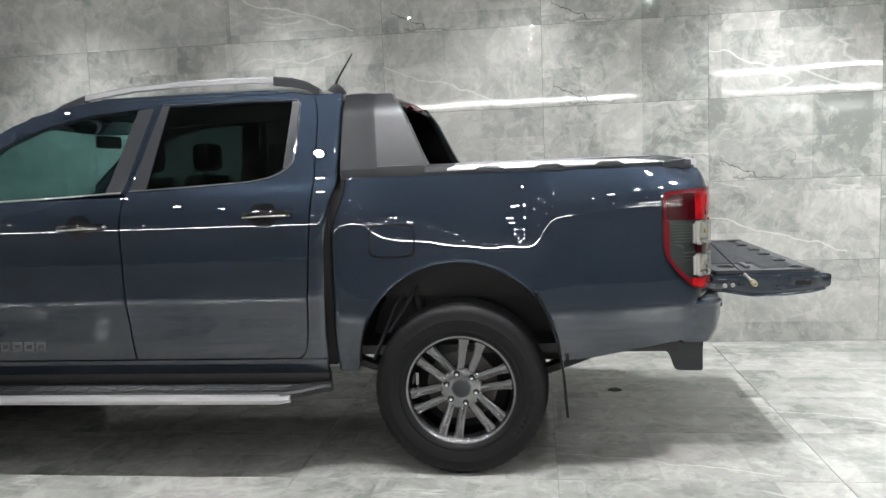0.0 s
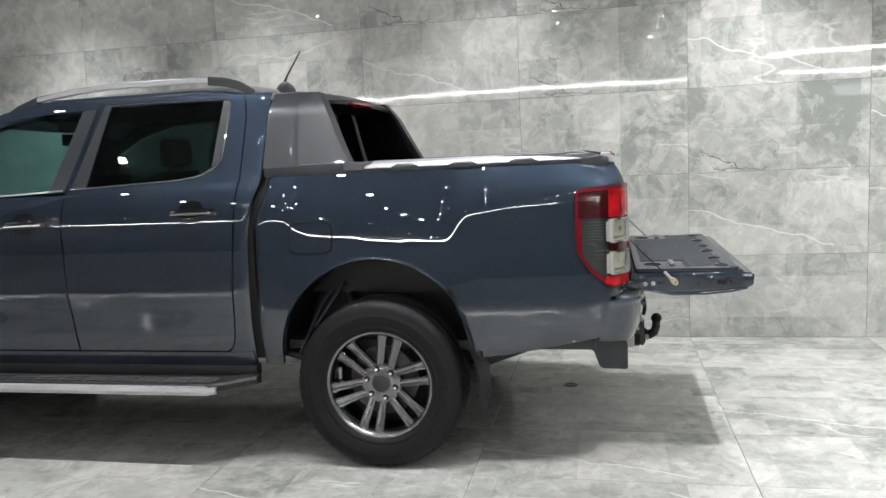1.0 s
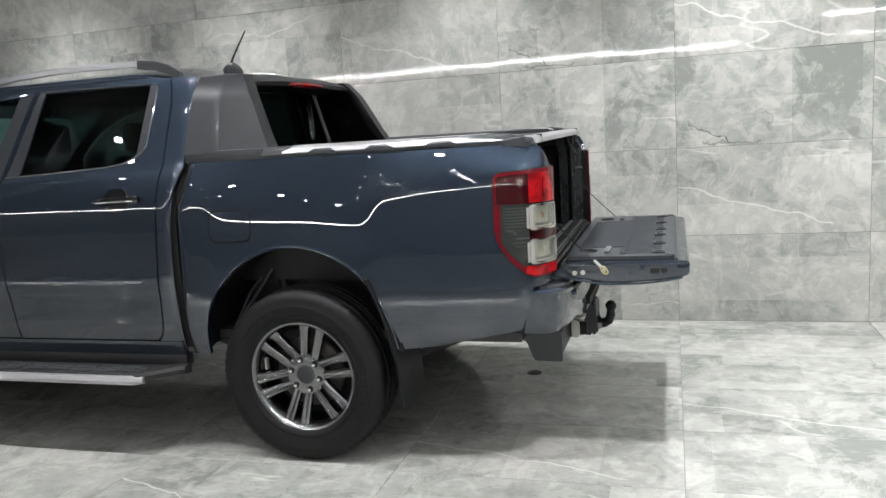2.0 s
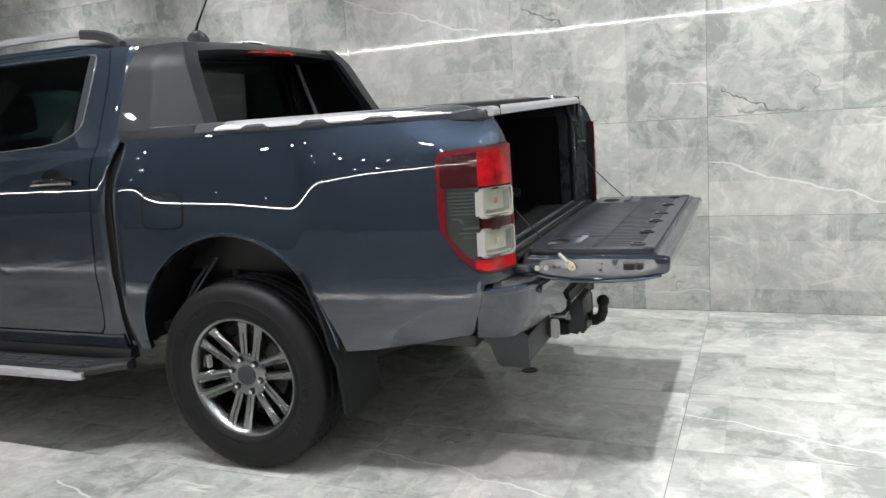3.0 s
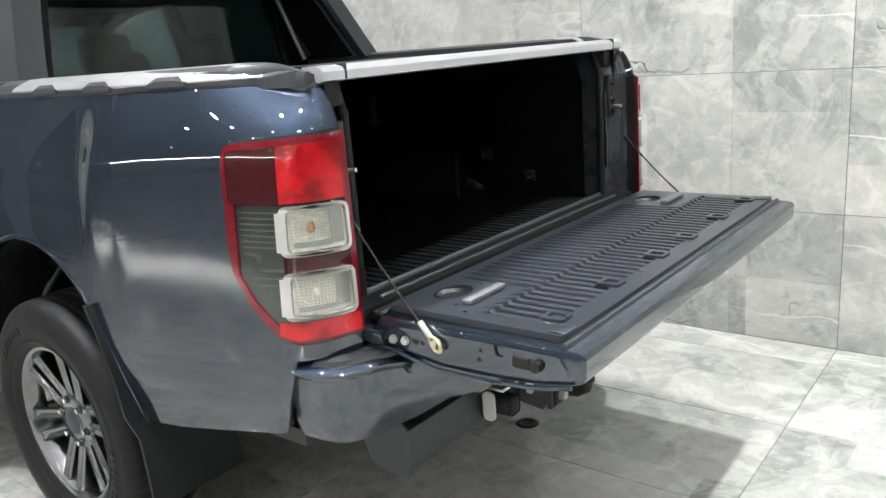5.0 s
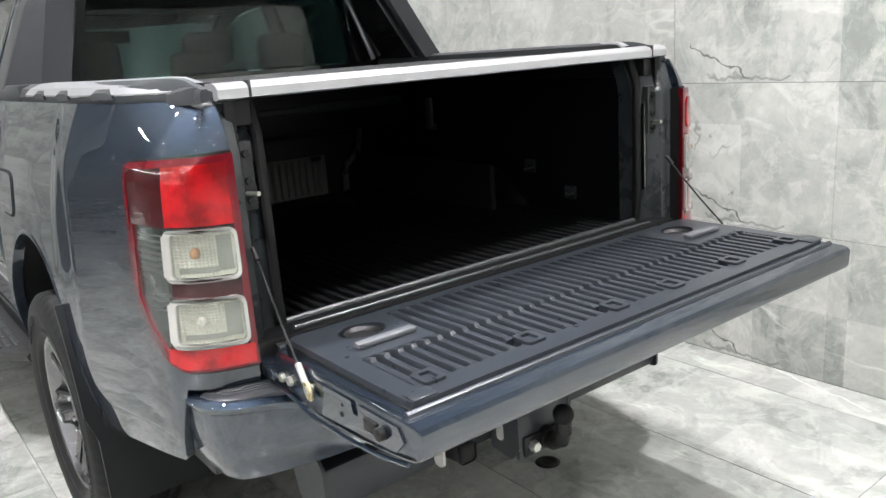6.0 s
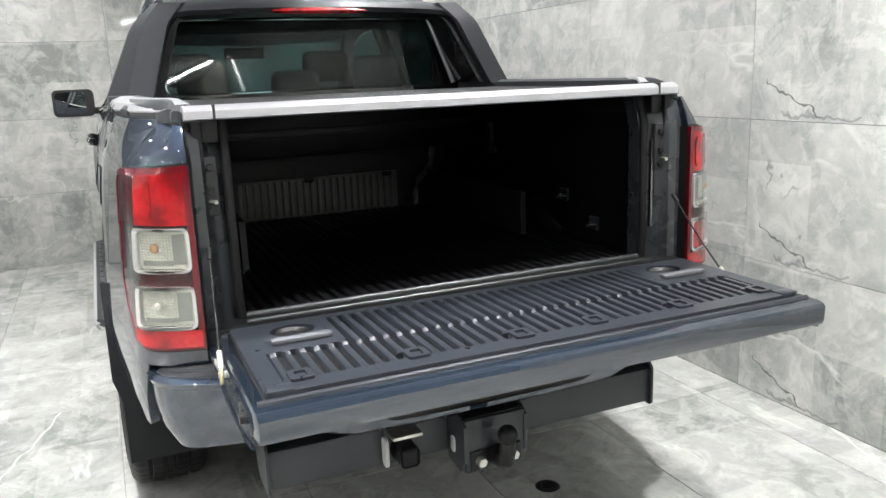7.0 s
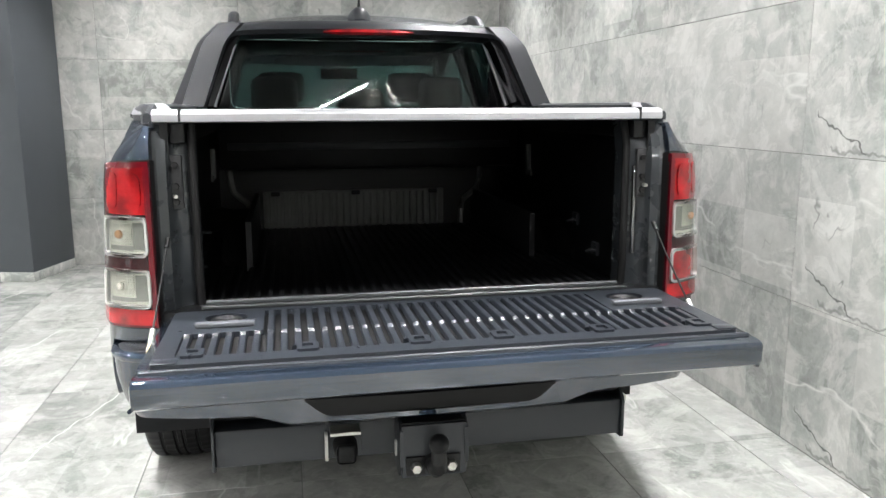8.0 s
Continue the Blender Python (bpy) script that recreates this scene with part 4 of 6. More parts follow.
    part("rear_sill", B((0.975, -0.70, 0.735), (1.075, 0.70, 0.836), 0.008), SHADED_LINER, TRUCK)
    part("sill_seal", tube(bmesh.new(), [(1.083, -0.66, 0.818), (1.083, 0.66, 0.818)], 0.010), SEAL, TRUCK)


def build_tailgate():
    """The lowered tailgate with its ribbed liner, end plates and stay cables."""
    side = [(1.105, 0.790), (1.115, 0.822), (1.14, 0.833), (1.54, 0.836), (1.592, 0.8345), (1.607, 0.831), (1.613, 0.823), (1.611, 0.788), (1.606, 0.778), (1.590, 0.770), (1.565, 0.765), (1.50, 0.755), (1.38, 0.746), (1.28, 0.745), (1.215, 0.757), (1.15, 0.768), (1.105, 0.770)]
    bm = bmesh.new()
    rows = []
    for y, k in ((-0.684, 0.006), (-0.681, 0.0), (-0.60, 0.0), (0.60, 0.0), (0.681, 0.0), (0.684, 0.006)):
        rows.append([(x + (k if x < 1.3 else -k), y, z + (k if z < 0.79 else -k)) for x, z in side])
    vs = grid(bm, rows, True)
    bm.faces.new(vs[0])
    bm.faces.new(list(reversed(vs[-1])))
    gate = part("tailgate", bm, PAINT, TRUCK, "lowered blue-grey tailgate")
    # near-black sheet: the shade between the ribs is put into its colour
    part("groove_shade_base", B((1.125, -0.658, 0.832), (1.56, 0.658, 0.8375), 0.001), SEAL, gate)
    holes = []
    lugs = (-0.575, -0.335, -0.09, 0.10, 0.34, 0.585)
    # one ribbed field, narrower beside the two latch covers, with notches round the lugs
    edge = []
    for c in reversed(lugs):
        edge += [(1.505, c + 0.026), (1.466, c + 0.020), (1.466, c - 0.020), (1.505, c - 0.026)]
    field = [(1.505, -0.612), (1.335, -0.612), (1.335, -0.434), (1.155, -0.434), (1.155, 0.434), (1.335, 0.434), (1.335, 0.612), (1.505, 0.612)]
    holes.append(rounded(field + edge, 0.008, 3))
    for s in (-1, 1):
        holes.append([(1.205 + 0.040 * math.cos(a), s * 0.525 + 0.052 * math.sin(a)) for a in np.linspace(0, 2 * math.pi, 24, endpoint=False)])
    bm = slab(bmesh.new(), rect(1.128, -0.655, 1.557, 0.655, 0.02), holes, lambda u, v: (u, v, 0.8500), lambda u, v: (u, v, 0.8372))
    liner = part("gate_liner", bm, GATE_LINER, gate, "textured dark grey ribbed tailgate liner")
    for k in range(40):
        y = -0.6008 + 0.0308 * k
        x0 = 1.150 if abs(y) < 0.43 else 1.330
        x1 = 1.508 - (0.042 if min(abs(y - c) for c in lugs) < 0.022 else 0.0)
        rows = []
        for x, h, w in ((x0, 0.0118, 0.0150), (x0 + 0.006, 0.0126, 0.0105), (x0 + 0.014, 0.0160, 0.0076), (1.362 if x0 < 1.3 else x0 + 0.030, 0.0195, 0.0074), (1.368 if x0 < 1.3 else x0 + 0.036, 0.0132, 0.0078), (x1 - 0.020, 0.0134, 0.0078), (x1 - 0.013, 0.0130, 0.0086), (x1 - 0.005, 0.0124, 0.0110), (x1, 0.0118, 0.0150)):
            rows.append([(x, y + w * a, 0.8370 + h * b) for a, b in ((-1.0, 0.0), (-0.99, 0.76), (-0.84, 0.94), (-0.5, 1.0), (0.5, 1.0), (0.84, 0.94), (0.99, 0.76), (1.0, 0.0))])
        bm = bmesh.new()
        vs = grid(bm, rows)
        bm.faces.new(vs[0])
        bm.faces.new(list(reversed(vs[-1])))
        part("liner_rib", bm, GATE_LINER, liner)
    for c in lugs:
        bm = slab(bmesh.new(), rect(1.468, c - 0.024, 1.520, c + 0.024, 0.010), [rect(1.478, c - 0.012, 1.510, c + 0.012, 0.006)], lambda u, v: (u, v, 0.8560), lambda u, v: (u, v, 0.8498))
        part("liner_lug", bm, GATE_LINER, liner)
    for s in (-1, 1):
        part("liner_bar", B((1.275, min(s * 0.455, s * 0.59), 0.8498), (1.299, max(s * 0.455, s * 0.59), 0.862), 0.004), LIT_LINER, liner, "raised bar, paler for the light on its top")
        part("latch_recess", lathe(bmesh.new(), [(0.0001, 0.8385), (0.030, 0.8385), (0.038, 0.846)], 24, (1.205, s * 0.525, 0), "z"), PLASTIC, liner)
        part("corner_pad", B((1.52, min(s * 0.60, s * 0.65), 0.8498), (1.556, max(s * 0.60, s * 0.65), 0.8535), 0.002), GATE_LINER, liner)
    part("front_bead", tube(bmesh.new(), [(1.563, -0.672, 0.836), (1.563, 0.672, 0.836)], 0.0075, 8), GATE_LINER, gate)
    part("rear_bead", tube(bmesh.new(), [(1.118, -0.67, 0.829), (1.118, 0.67, 0.829)], 0.006, 8), GATE_LINER, gate)
    for s in (-1, 1):
        y = s * 0.685
        bm = slab(bmesh.new(), [(1.16, 0.778), (1.18, 0.818), (1.42, 0.822), (1.425, 0.80), (1.44, 0.80), (1.445, 0.822), (1.56, 0.822), (1.575, 0.80), (1.55, 0.775), (1.30, 0.758), (1.22, 0.768)], [], lambda u, v: (u, y + s * 0.004, v), lambda u, v: (u, y - s * 0.004, v))
        plate = part("end_plate", bm, PAINT, gate)
        part("lower_flange", tube(bmesh.new(), [(x, s * 0.690, z) for x, z in ((1.11, 0.765), (1.16, 0.764), (1.22, 0.752), (1.28, 0.742), (1.42, 0.744), (1.52, 0.754), (1.585, 0.768))], 0.0045, 8), PAINT, gate)
        bm = bmesh.new()
        for x, z, r in ((1.165, 0.789, 0.010), (1.198, 0.791, 0.010)):
            bolt(bm, (x, y + s * 0.003, z), "y", r, s * 0.009)
        part("hinge_bolt", bm, STEEL, plate)
        bm = bmesh.new()
        for x, z, r in ((1.225, 0.793, 0.007), (1.243, 0.793, 0.005), (1.385, 0.785, 0.005), (1.39, 0.805, 0.004)):
            lathe(bm, [(0.0001, y + s * 0.0048), (r, y + s * 0.0048), (r, y)], 12, (x, 0, z), "y")
        part("plate_hole", bm, SEAL, plate)
        bm = bmesh.new()
        box(bm, (1.462, min(y, y + s * 0.008), 0.785), (1.50, max(y, y + s * 0.008), 0.808), 0.003)
        lathe(bm, [(0.0001, y + s * 0.016), (0.011, y + s * 0.015), (0.013, y)], 14, (1.515, 0, 0.797), "y")
        part("latch", bm, DARK_METAL, plate, "dark latch")
        part("hinge", B((1.062, min(s * 0.665, s * 0.70), 0.772), (1.135, max(s * 0.665, s * 0.70), 0.802), 0.005), PAINT, gate)
        a, b = Vector((1.060, s * 0.672, 1.030)), Vector((1.283, s * 0.698, 0.802))
        pts = [a.lerp(b, t) - Vector((0, 0, 0.006 * math.sin(math.pi * t))) for t in np.linspace(0, 1, 12)]
        stay = part("stay_cable", tube(bmesh.new(), pts, 0.0026, 8), DARK_METAL, gate, "thin steel stay cable")
        d = (b - a).normalized()
        part("ferrule", tube(bmesh.new(), [b - d * 0.055, b - d * 0.015], 0.0065, 10), STEEL, gate)
        bm = bmesh.new()
        up = Vector((0, 1, 0))
        e = d.cross(up).normalized()
        ring = [b + d * 0.017 * math.cos(q) + e * 0.0095 * math.sin(q) + d * 0.002 for q in np.linspace(0, 2 * math.pi, 18)]
        tube(bm, ring, 0.0042, 8, False)
        part("eyelet", bm, BRASS, gate, "yellow zinc eyelet")
        part("upper_ferrule", tube(bmesh.new(), [a, a + d * 0.03], 0.006, 10), DARK_METAL, gate)
        bm = bmesh.new()
        bolt(bm, (b.x, b.y - s * 0.01, b.z), "y", 0.008, s * 0.016, 14)
        part("stay_pin", bm, STEEL, plate)


def build_bumper():
    """Painted rear bumper with step pads, a black plate for the shaded slot in the middle and parking sensors."""
    plan = [(0.967, 0.840), (1.04, 0.833), (1.080, 0.822), (1.112, 0.801), (1.134, 0.767), (1.150, 0.708), (1.163, 0.60), (1.172, 0.48), (1.178, 0.38), (1.182, 0.20), (1.184, 0.0)]
    path = [(x, -y) for x, y in plan] + [(x, y) for x, y in reversed(plan[:-1])]
    prof_o = [-0.07, -0.022, -0.006, 0.0, -0.002, -0.006, -0.007, -0.009, -0.016, -0.034, -0.066]

    def normal(i):
        a, b = Vector(path[max(i - 1, 0)]), Vector(path[min(i + 1, len(path) - 1)])
        d = (b - a).normalized()
        return Vector((d.y, -d.x)) if 1 < i < len(path) - 2 else Vector((0.0, -1.0 if path[i][1] < 0 else 1.0))

    rows = []
    for i, (x, y) in enumerate(path):
        n = normal(i)
        end = min(i, len(path) - 1 - i)
        w = smooth(0.60, 0.74, abs(y))
        top = 0.722 + 0.030 * w
        mid = smooth(0.46, 0.36, abs(y))
        low = 0.548 - 0.020 * mid
        zs = [top, top - 0.001, top - 0.006, top - 0.014, top - 0.024, top - 0.030, 0.680, 0.655, 0.61, low + 0.012, low]
        slant = 0.22 * (1.0, 0.55, 0.15)[end] if end < 3 else 0.0
        k = 1.0 + 0.35 * w
        rows.append([(x + n.x * o * k * (1 - 0.6 * mid) + slant * (z - 0.57), y + n.y * o * k * (1 - 0.6 * mid), z) for o, z in zip(prof_o, zs)])
    bm = bmesh.new()
    vs = grid(bm, rows)
    bm.faces.new(vs[0])
    bm.faces.new(list(reversed(vs[-1])))
    bumper = part("rear_bumper", bm, PAINT, TRUCK, "painted rear step bumper")

    def ledge(s, o, z):
        """A line on the step of the bumper, o inside its edge."""
        ids = range(1, 7) if s < 0 else range(len(path) - 7, len(path) - 1)
        return [(path[i][0] + normal(i).x * o, path[i][1] + normal(i).y * o, z) for i in ids]

    for s in (-1, 1):
        part("bumper_top", B((1.03, min(s * 0.60, s * 0.78), 0.700), (1.10, max(s * 0.60, s * 0.78), 0.745), 0.01), PLASTIC, bumper)
        rows = [ledge(s, -0.016, 0.7500), ledge(s, -0.026, 0.7560), ledge(s, -0.080, 0.7560), ledge(s, -0.092, 0.7480)]
        part("step_pad", shell(rows, [[(a, b, c - 0.012) for a, b, c in row] for row in rows]), GREY_PLASTIC, bumper, "ribbed plastic step pad")
        for o in (-0.034, -0.046, -0.058, -0.070):
            part("pad_rib", tube(bmesh.new(), ledge(s, o, 0.7565)[1:], 0.0032, 6), GREY_PLASTIC, bumper)
        part("bumper_seam", tube(bmesh.new(), [(0.984, s * 0.745, 0.560), (0.996, s * 0.800, 0.62), (1.012, s * 0.826, 0.70), (1.026, s * 0.828, 0.745)], 0.003, 6), SEAL, bumper)
        for y in (0.63, 0.30):
            x = 1.1585 if y > 0.5 else 1.1805
            part("sensor", lathe(bmesh.new(), [(0.0001, 0.004), (0.013, 0.004), (0.015, 0.0), (0.016, -0.01)], 20, (x + 0.002, s * y, 0.70), "x"), PAINT, bumper, "round parking sensor")
    # black plate proud of the skin, in place of the slot's shade
    bm = slab(bmesh.new(), dense(rounded([(-0.345, 0.612), (-0.29, 0.560), (0.29, 0.560), (0.345, 0.612)], [0.004, 0.03, 0.03, 0.004])), [], lambda u, v: (1.1945 - 0.16 * max(0.0, 0.612 - v) - 0.010 * (u / 0.36) ** 2, u, v), lambda u, v: (1.12, u, v))
    part("bumper_slot", bm, SEAL, bumper, "black plate for the shade in the slot")
    part("valance", B((0.99, -0.60, 0.515), (1.05, 0.60, 0.60), 0.01), SEAL, bumper)


def build_tow_bar():
    beam = part("tow_bar", B((0.985, -0.588, 0.392), (1.080, 0.588, 0.500), 0.008), BEAM_PAINT, TRUCK, "black square-section tow bar beam")
    for s in (-1, 1):
        bm = slab(bmesh.new(), rounded([(0.90, 0.57), (0.90, 0.485), (0.935, 0.47), (0.965, 0.385), (1.088, 0.382), (1.088, 0.505), (1.02, 0.57)], [0.0, 0.01, 0.02, 0.02, 0.014, 0.01, 0.0]), [], lambda u, v: (u, s * 0.594, v), lambda u, v: (u, s * 0.586, v))
        part("side_bracket", bm, BEAM_PAINT, beam)
    mount = part("ball_mount", B((1.075, -0.095, 0.372), (1.085, 0.095, 0.520), 0.003), BEAM_PAINT, beam)
    for y in (-0.095, 0.085):
        part("mount_cheek", slab(bmesh.new(), [(1.08, 0.52), (1.08, 0.372), (1.155, 0.362), (1.185, 0.40), (1.185, 0.50), (1.16, 0.52)], [], lambda u, v: (u, y, v), lambda u, v: (u, y + 0.010, v)), BEAM_PAINT, beam)
    part("mount_face", B((1.165, -0.09, 0.365), (1.182, 0.09, 0.515), 0.004), BEAM_PAINT, beam)
    part("mount_top", B((1.08, -0.092, 0.508), (1.17, 0.092, 0.518), 0.003), SEAL, beam)
    part("ball_flange", lathe(bmesh.new(), [(0.0001, 1.20), (0.028, 1.20), (0.030, 1.192), (0.030, 1.18)], 20, (0, -0.0, 0.405), "x"), DARK_METAL, beam)
    neck = [(1.19, 0.0, 0.400), (1.215, 0.0, 0.402), (1.238, 0.0, 0.415), (1.248, 0.0, 0.440), (1.250, 0.0, 0.470)]
    part("ball_neck", tube(bmesh.new(), neck, [0.024, 0.024, 0.023, 0.022, 0.020], 16), DARK_METAL, beam)
    bm = bmesh.new()
    bmesh.ops.create_uvsphere(bm, u_segments=20, v_segments=14, radius=0.027, matrix=Matrix.Translation((1.250, 0, 0.488)))
    part("tow_ball", bm, RUBBER, beam, "black capped tow ball")
    for y in (-0.052, 0.045):
        part("bolt_plate", B((1.182, y - 0.027, 0.374), (1.190, y + 0.027, 0.428), 0.003), DARK_METAL, beam)
        part("mount_bolt", bolt(bmesh.new(), (1.190, y, 0.400), "x", 0.015, 0.018), STEEL, beam, "zinc hexagon bolt")
    sock = part("trailer_socket", B((1.080, -0.285, 0.405), (1.090, -0.190, 0.505), 0.003), BEAM_PAINT, beam, "round black trailer socket")
    part("socket_body", lathe(bmesh.new(), [(0.0001, 1.150), (0.027, 1.150), (0.032, 1.140), (0.034, 1.09)], 24, (0, -0.236, 0.437), "x"), RUBBER, beam)
    part("socket_lid", B((1.145, -0.262, 0.410), (1.158, -0.210, 0.464), 0.012, 3), RUBBER, beam)
    part("socket_plate", B((1.090, -0.278, 0.488), (1.150, -0.196, 0.498), 0.002), STEEL, beam, "bare metal plate")
    part("socket_end", slab(bmesh.new(), rect(1.092, 0.405, 1.128, 0.486, 0.017), [], lambda u, v: (u, -0.292, v), lambda u, v: (u, -0.284, v)), PALE_CAP, beam, "pale reflector tab")
    part("cheek_cap", slab(bmesh.new(), rect(1.105, 0.405, 1.128, 0.45, 0.01), [], lambda u, v: (u, -0.099, v), lambda u, v: (u, -0.094, v)), PALE_CAP, beam)


# ---- truck: wheels ----
def build_wheel():
    """A wheel about the local y axis, its face to -y: alloy rim with six double spokes, tyre, nuts and disc."""
    bm = bmesh.new()
    barrel = [(0.232, -0.085), (0.244, -0.094), (0.247, -0.100), (0.243, -0.106), (0.233, -0.103), (0.222, -0.088), (0.214, -0.05), (0.205, 0.0), (0.213, 0.10), (0.232, 0.11)]
    lathe(bm, barrel, 72)
    hub = [(0.0001, -0.078), (0.042, -0.078), (0.044, -0.074), (0.080, -0.072), (0.092, -0.066), (0.096, -0.05), (0.096, -0.01), (0.0001, -0.01)]
    lathe(bm, hub, 36)
    wheel = finish(bm, "wheel", RIM_METAL, TRUCK, "dark polished six double-spoke alloy wheel")
    for k in range(6):
        a0 = radians(60 * k + 15)
        c, s = math.cos(a0), math.sin(a0)
        for q in (-1, 1):
            rows = []
            for t in np.linspace(0, 1, 10):
                r = 0.062 + 0.172 * t
                mid = q * (0.0240 + 0.0150 * t)
                w = 0.0165 + 0.0045 * t + 0.006 * smooth(0.8, 1.0, t)
                y = -0.068 - 0.028 * t
                row = []
                for d, dy in ((-w, 0.034), (-w, 0.005), (-w * 0.6, 0.0), (0.0, 0.004), (w * 0.6, 0.0), (w, 0.005), (w, 0.034)):
                    d += mid
                    row.append((r * c - d * s, y + dy, r * s + d * c))
                rows.append(row)
            bm = bmesh.new()
            vs = grid(bm, rows, True)
            bm.faces.new(vs[0])
            bm.faces.new(list(reversed(vs[-1])))
            part("spoke", bm, RIM_METAL, wheel)
    n = 180
    prof = [(0.236, -0.098), (0.250, -0.112), (0.262, -0.121), (0.268, -0.1215), (0.272, -0.1195), (0.295, -0.129), (0.318, -0.131), (0.322, -0.1285), (0.345, -0.127), (0.358, -0.122), (0.368, -0.115),
            (0.377, -0.106), (0.381, -0.094), (0.3825, -0.070), (0.374, -0.067), (0.374, -0.058), (0.384, -0.055), (0.3855, -0.022), (0.376, -0.019), (0.376, -0.010), (0.3855, -0.007)]
    prof = prof + [(r, -y) for r, y in reversed(prof)]
    bm = bmesh.new()
    rows = []
    for k in range(n):
        a = 2 * math.pi * k / n
        row = []
        for r, y in prof:
            d = r
            if r > 0.3825 and k % 3 == 0:
                d -= 0.004
            if 0.357 < r <= 0.3825 and 0.069 < abs(y) < 0.123 and k % 3 == 0:
                d -= 0.003
            tw = a + 0.06 * y
            row.append((d * math.cos(tw), y, d * math.sin(tw)))
        rows.append(row)
    vs = [[bm.verts.new(p) for p in row] for row in rows]
    for k in range(n):
        p, q = vs[k], vs[(k + 1) % n]
        for i in range(len(p) - 1):
            bm.faces.new((p[i], q[i], q[i + 1], p[i + 1]))
    part("tyre", bm, RUBBER, wheel, "black road tyre")
    # raised lettering on the sidewall, as plain bars
    for start, count in ((-40, 9), (112, 7)):
        for k in range(count):
            ang = radians(start + 5.2 * k)
            b = B((-0.009, -0.0022, -0.012), (0.009, 0.0022, 0.012), 0.001, 1)
            m = Matrix.Rotation(-ang, 4, "Y") @ Matrix.Translation((0.306, -0.1305, 0)) @ Matrix.Rotation(math.pi / 2, 4, "Y")
            bmesh.ops.transform(b, matrix=m, verts=b.verts)
            part("sidewall_mark", b, RUBBER, wheel)
    part("centre_cap", lathe(bmesh.new(), [(0.0001, -0.083), (0.034, -0.083), (0.040, -0.079), (0.041, -0.070)], 32), GREY_PLASTIC, wheel, "grey centre cap")
    for k in range(6):
        a = radians(60 * k + 45)
        c = (0.0675 * math.cos(a), 0, 0.0675 * math.sin(a))
        part("nut_well", lathe(bmesh.new(), [(0.0001, -0.0735), (0.0135, -0.0735), (0.0155, -0.0705)], 16, c), SEAL, wheel)
        part("wheel_nut", lathe(bmesh.new(), [(0.0001, -0.087), (0.0075, -0.086), (0.0098, -0.080), (0.0098, -0.071)], 6, c), CHROME, wheel)
    part("brake_disc", lathe(bmesh.new(), [(0.0001, -0.02), (0.155, -0.02), (0.158, -0.016), (0.158, 0.0), (0.0001, 0.0)], 48), DISC_METAL, wheel, "grey brake drum")
    part("wheel_back", lathe(bmesh.new(), [(0.0001, 0.03), (0.21, 0.03)], 40), SEAL, wheel)
    part("balance_weight", B((-0.205, -0.055, 0.01), (-0.195, -0.03, 0.06), 0.002), PALE_CAP, wheel)
    return wheel


def build_wheels():
    first = build_wheel()
    first.matrix_basis = pose(0, -0.787, 0.3815)
    copies = [(0, 0.787, 180), (-3.12, -0.787, 0), (-3.12, 0.787, 180)]
    for x, y, turn in copies:
        copy_thing(first, pose(x, y, 0.3815, 0, 0, turn) @ pose(0, 0, 0, 0, 40, 0))


# ---- truck: cab ----
def belt(x):
    return 1.288 + 0.022 * (x + 1.4) / 0.7


def cab_map(sgn, out):
    return lambda u, v: offset(cab_point, u, v, sgn, out)


def dense(loop, step=0.05):
    """The loop with points added along its long sides."""
    res = []
    for i, p in enumerate(loop):
        q = loop[(i + 1) % len(loop)]
        n = max(1, int(math.dist(p, q) / step))
        res += [(p[0] + (q[0] - p[0]) * j / n, p[1] + (q[1] - p[1]) * j / n) for j in range(n)]
    return res


